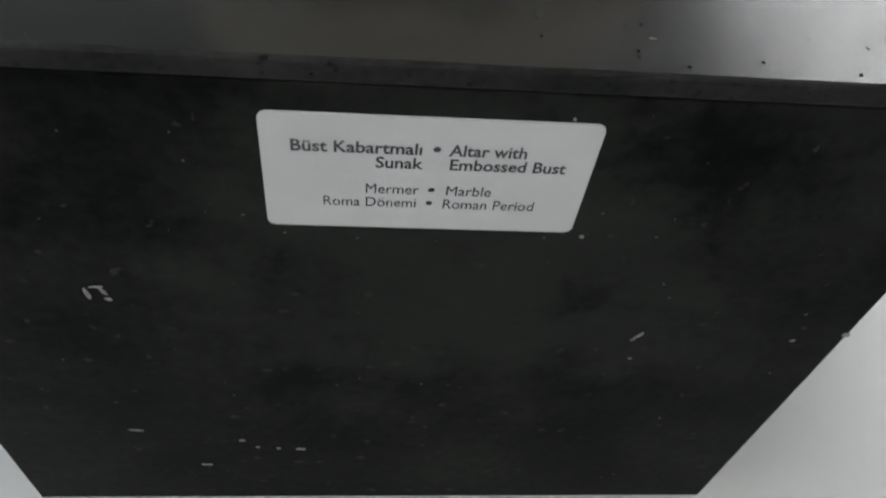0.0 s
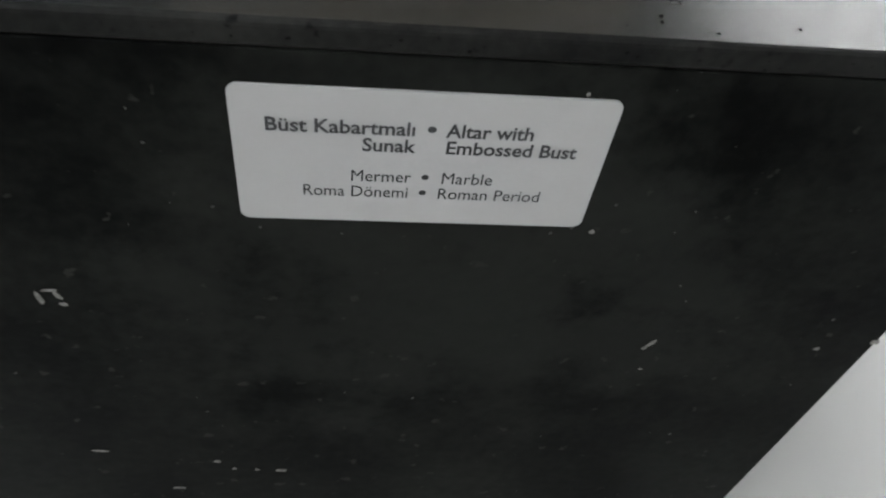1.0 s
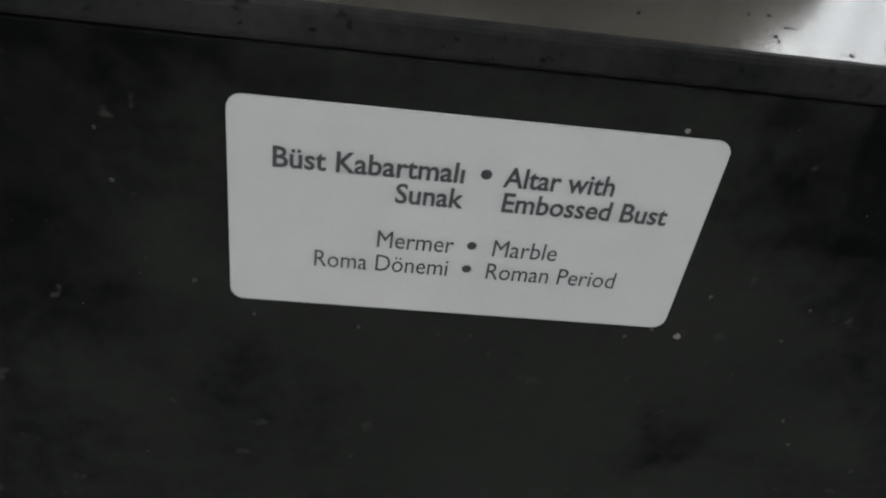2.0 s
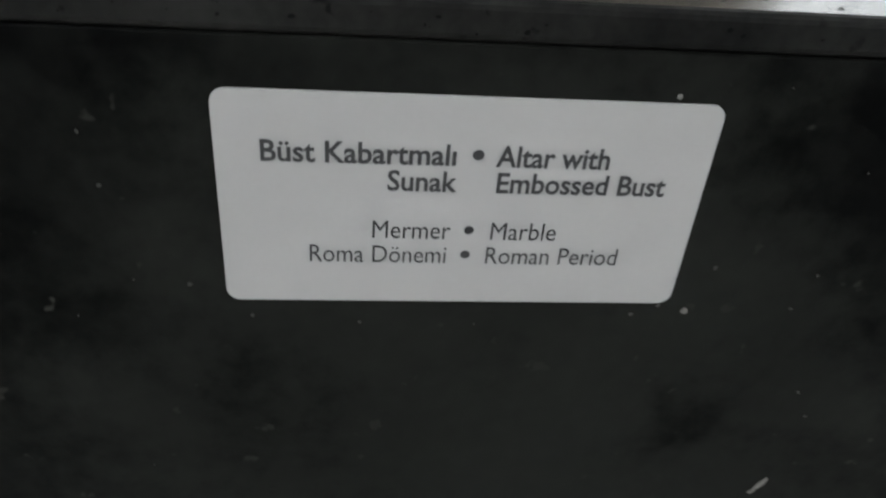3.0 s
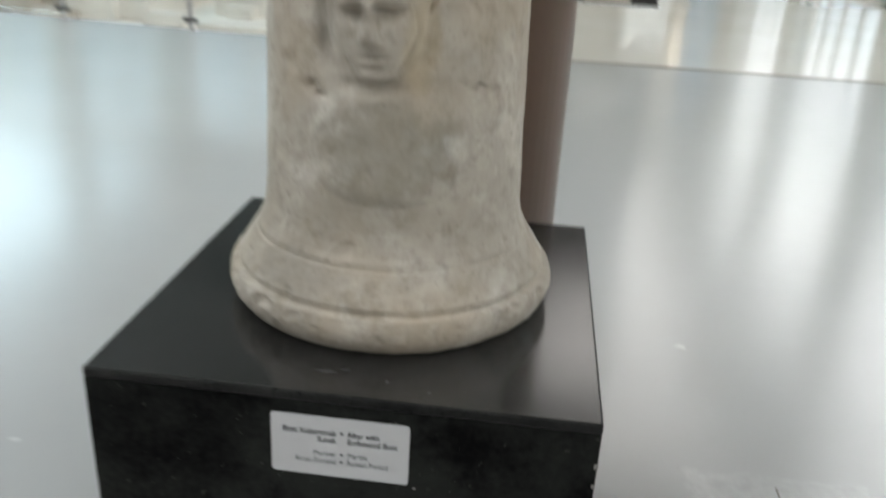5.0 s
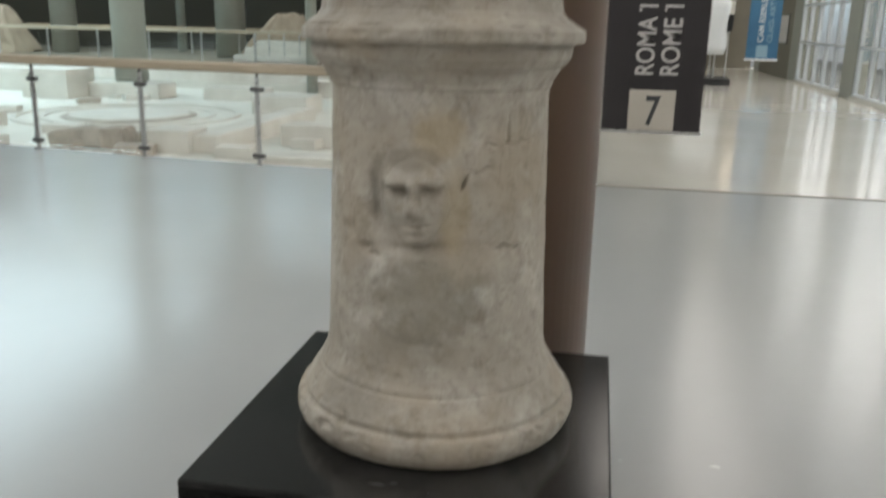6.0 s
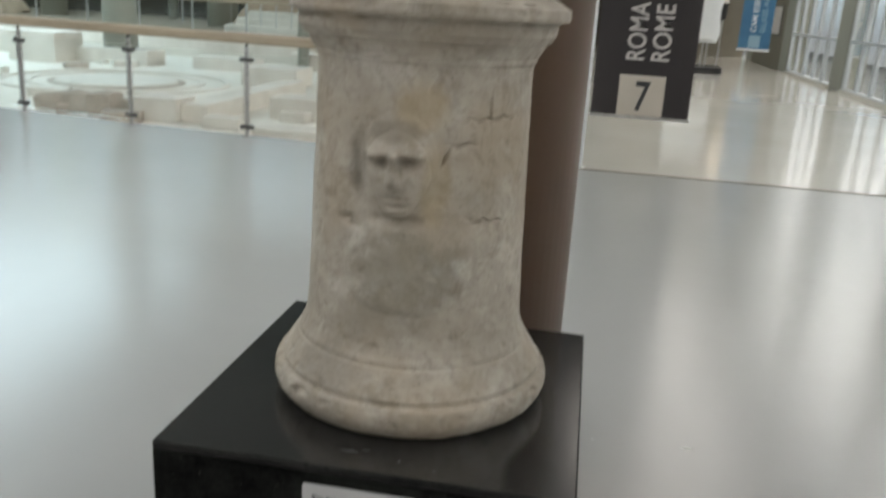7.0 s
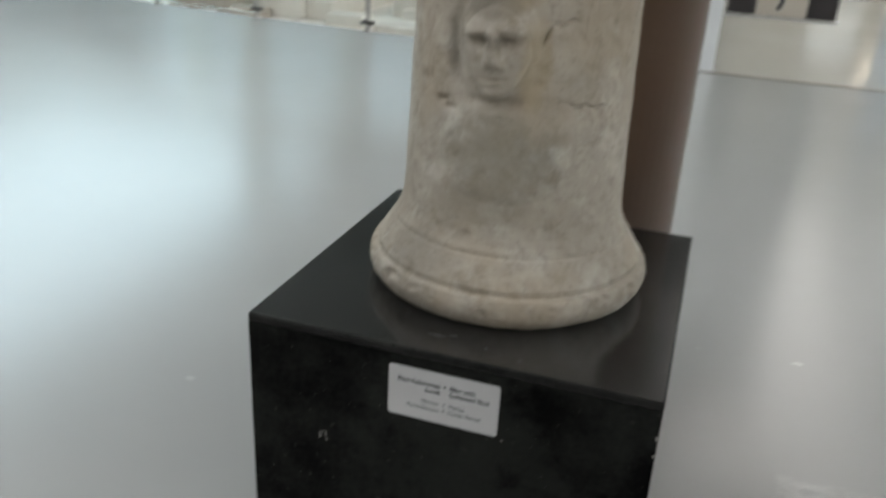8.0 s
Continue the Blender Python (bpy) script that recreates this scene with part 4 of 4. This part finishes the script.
    column("hall_column", -13.8, 30.0, 0.0, 0.57, 9.5, GREENGREY, "pale green-grey column behind the far railing", "hall columns")
    column("hall_column", -17.9, 34.0, 0.0, 0.2, 9.5, GREENGREY, "slim pale column against the dark wall", "hall columns")
    column("hall_column", -8.46, 24.0, PIT, 0.17, 10.4, GREENGREY, "slim pale column rising from the ruins", "hall columns")


ruins()

# ---------------------------------------------------------------- banners and exhibits in the corridor


def upright_text(text, x, z, length, cap, parent, material, name="text_line"):
    """Writing that reads upwards on a sheet facing -y."""
    cu = bpy.data.curves.new(name, "FONT")
    cu.body = text
    cu.size = 1.0
    cu.offset = 0.014
    cu.materials.append(material)
    ob = new(name, cu)
    bpy.context.view_layer.update()
    w = ob.dimensions.x
    ob.parent = parent
    ob.matrix_local = Matrix.Translation((x, -0.006, z)) @ pose(0, 0, 0, 90, 0, 0) @ pose(0, 0, 0, 0, 0, 90) @ Matrix.Diagonal((length / w, cap / 0.69, 1, 1))
    return ob


def banner_stand():
    x0, x1, z0 = 0.385, 1.423, 0.43
    t = thing("hanging_banner", 0, 8.05, 0, "dark brown hanging banner with pale vertical lettering and a beige square", "banner")
    bm = bmesh.new()
    box(bm, x0, -0.002, z0, x1, 0.002, 4.2)
    sheet = part("sheet", bm, BANNER, t)
    bar = part("bottom_bar", boxed(x0 - 0.02, -0.015, z0 - 0.03, x1 + 0.02, 0.015, z0 + 0.002, 0.005), STEEL, t, "pale aluminium bottom bar")
    part("top_bar", boxed(x0 - 0.02, -0.015, 4.2, x1 + 0.02, 0.015, 4.235, 0.005), STEEL, t)
    part("suspension_wire", rod(bmesh.new(), (x0 + 0.1, 0, 4.23), (x0 + 0.1, 0, 9.5), 0.004, 6), STEEL, t)
    part("suspension_wire", rod(bmesh.new(), (x1 - 0.1, 0, 4.23), (x1 - 0.1, 0, 9.5), 0.004, 6), STEEL, t)
    part("square", boxed(0.66, -0.005, z0 + 0.004, 1.145, -0.0025, z0 + 0.435), BEIGE, t, "beige printed square")
    cu = bpy.data.curves.new("numeral", "FONT")
    cu.body = "7"
    cu.size = 0.44
    cu.offset = 0.008
    cu.materials.append(INK)
    ob = new("numeral", cu)
    ob.parent = t
    ob.location = (0.83, -0.0065, z0 + 0.065)
    ob.scale = (0.72, 1.0, 1.0)
    ob.rotation_euler = (radians(90), 0, 0)
    upright_text("ROMA 1", 0.885, z0 + 0.58, 0.72, 0.185, t, PRINT)
    upright_text("ROME 1", 1.145, z0 + 0.58, 0.72, 0.185, t, PRINT)
    for x in (0.885, 1.145):
        part("flag_of_numeral", boxed(x - 0.185, -0.0062, z0 + 1.243, x - 0.163, -0.0045, z0 + 1.282), PRINT, t)
    p = thing("square_post", 0.29, 6.99, 0.0, "slim pale grey square post at the end of the railing", "post")
    part("upright", boxed(-0.065, -0.05, 0.0, 0.065, 0.05, 2.6, 0.004), WHITE, p)
    part("base_plate", boxed(-0.09, -0.055, 0.0, 0.09, 0.055, 0.012, 0.003), STEEL, p)


banner_stand()


PALEBLUE = mat("pale_blue_print", (0.22, 0.37, 0.46), (0.28, 0.43, 0.52), 3, 0.5, 0.05, 0.0)


def far_banner():
    x0, x1, z0 = 4.28, 5.12, 0.69
    t = thing("hanging_banner", 0, 23.7, 0, "blue hanging banner with white vertical lettering at the corridor end", "banner")
    part("sheet", boxed(x0, -0.003, z0, x1, 0.003, 4.4), BLUE, t)
    part("bottom_bar", boxed(x0 - 0.02, -0.02, z0 - 0.06, x1 + 0.02, 0.02, z0, 0.006), WHITE, t)
    part("square", boxed(x0 + 0.27, -0.006, z0 + 0.03, x0 + 0.57, -0.0035, z0 + 0.36), PALEBLUE, t)
    upright_text("CAM ESERLER", x0 + 0.42, z0 + 0.44, 1.30, 0.14, t, WHITE)
    upright_text("GLASS ARTIFACTS", x0 + 0.66, z0 + 0.44, 1.80, 0.14, t, PALEBLUE)
    part("suspension_wire", rod(bmesh.new(), (x0 + 0.1, 0, 4.4), (x0 + 0.1, 0, 9.5), 0.005, 6), STEEL, t)
    part("suspension_wire", rod(bmesh.new(), (x1 - 0.1, 0, 4.4), (x1 - 0.1, 0, 9.5), 0.005, 6), STEEL, t)


far_banner()


def torso_exhibit():
    b = thing("exhibit_stand", 3.0, 22.9, 0.003, "low black exhibit base with chrome rods carrying a stone fragment", "exhibit stand")
    part("base_slab", boxed(-0.75, -0.6, 0, 0.75, 0.6, 0.18, 0.01), BLACK, b)
    for x in (-0.3, 0.25, 0.36):
        part("rod", rod(bmesh.new(), (x, 0, 0.17), (x, 0, 0.80), 0.028), STEEL, b)
    bm = rough_block(-0.55, -0.3, 0, 0.62, 0.3, 1.45, 0.06, 0.18, 3)
    for v in bm.verts:
        k = 1 - 0.18 * abs(v.co.z / 1.45 - 0.55) + 0.06 * math.sin(v.co.z * 6)
        v.co.x *= k
        v.co.y *= k
    ob = mesh_ob("marble_fragment", bm, WHITE, smooth=True)
    ob.matrix_world = pose(3.0, 22.9, 0.80)
    tagged(ob, "white draped marble fragment raised on chrome rods", "stone fragment")


torso_exhibit()


def corridor_end():
    b = thing("display_stand", 3.82, 24.0, 0.003, "slim dark display stand with a round foot", "display stand")
    part("foot", turned([(0.20, 0), (0.20, 0.02), (0.17, 0.035)], 32), BLACK, b)
    part("rod", rod(bmesh.new(), (0, 0, 0.03), (0, 0, 1.42), 0.022), STEEL, b)
    bm = boxed(-0.10, -0.07, 1.40, 0.10, 0.07, 1.86, 0.02, 2)
    for v in bm.verts:
        v.co.x *= 0.72 + 0.28 * (v.co.z - 1.40) / 0.46
    part("holder", bm, BLACK, b, "dark tapered holder")
    ob = mesh_ob("stone_fragment", rough_block(-0.115, -0.08, 0, 0.105, 0.08, 0.38, 0.02, 0.07, 4), STONE)
    ob.matrix_world = pose(3.82, 24.0, 1.862)
    tagged(ob, "small grey stone fragment on a dark holder", "stone fragment")
    p = thing("wall_panel", 5.95, 27.5, 1.05, "cream printed panel in a dark frame on the end wall", "panel")
    part("backing", boxed(-0.020, -0.75, 0, -0.001, 0.75, 0.88, 0.004), BLACK, p)
    part("sheet", boxed(-0.027, -0.72, 0.03, -0.0205, 0.72, 0.85, 0.002), PRINT, p, "cream printed sheet")
    for z in (3.58, 4.03, 4.49):
        w = thing("wall_lamp", 5.49, 33.0, z, "lit warm white wall lamp with a grey metal housing", "wall lamp", "lamps on the end wall")
        part("housing", boxed(-0.24, -0.09, -0.08, 0.24, -0.001, 0.08, 0.012, 2), STEEL, w)
        part("diffuser", boxed(-0.22, -0.105, -0.06, 0.22, -0.0905, 0.06, 0.006), LAMP, w, "glowing warm diffuser")


corridor_end()
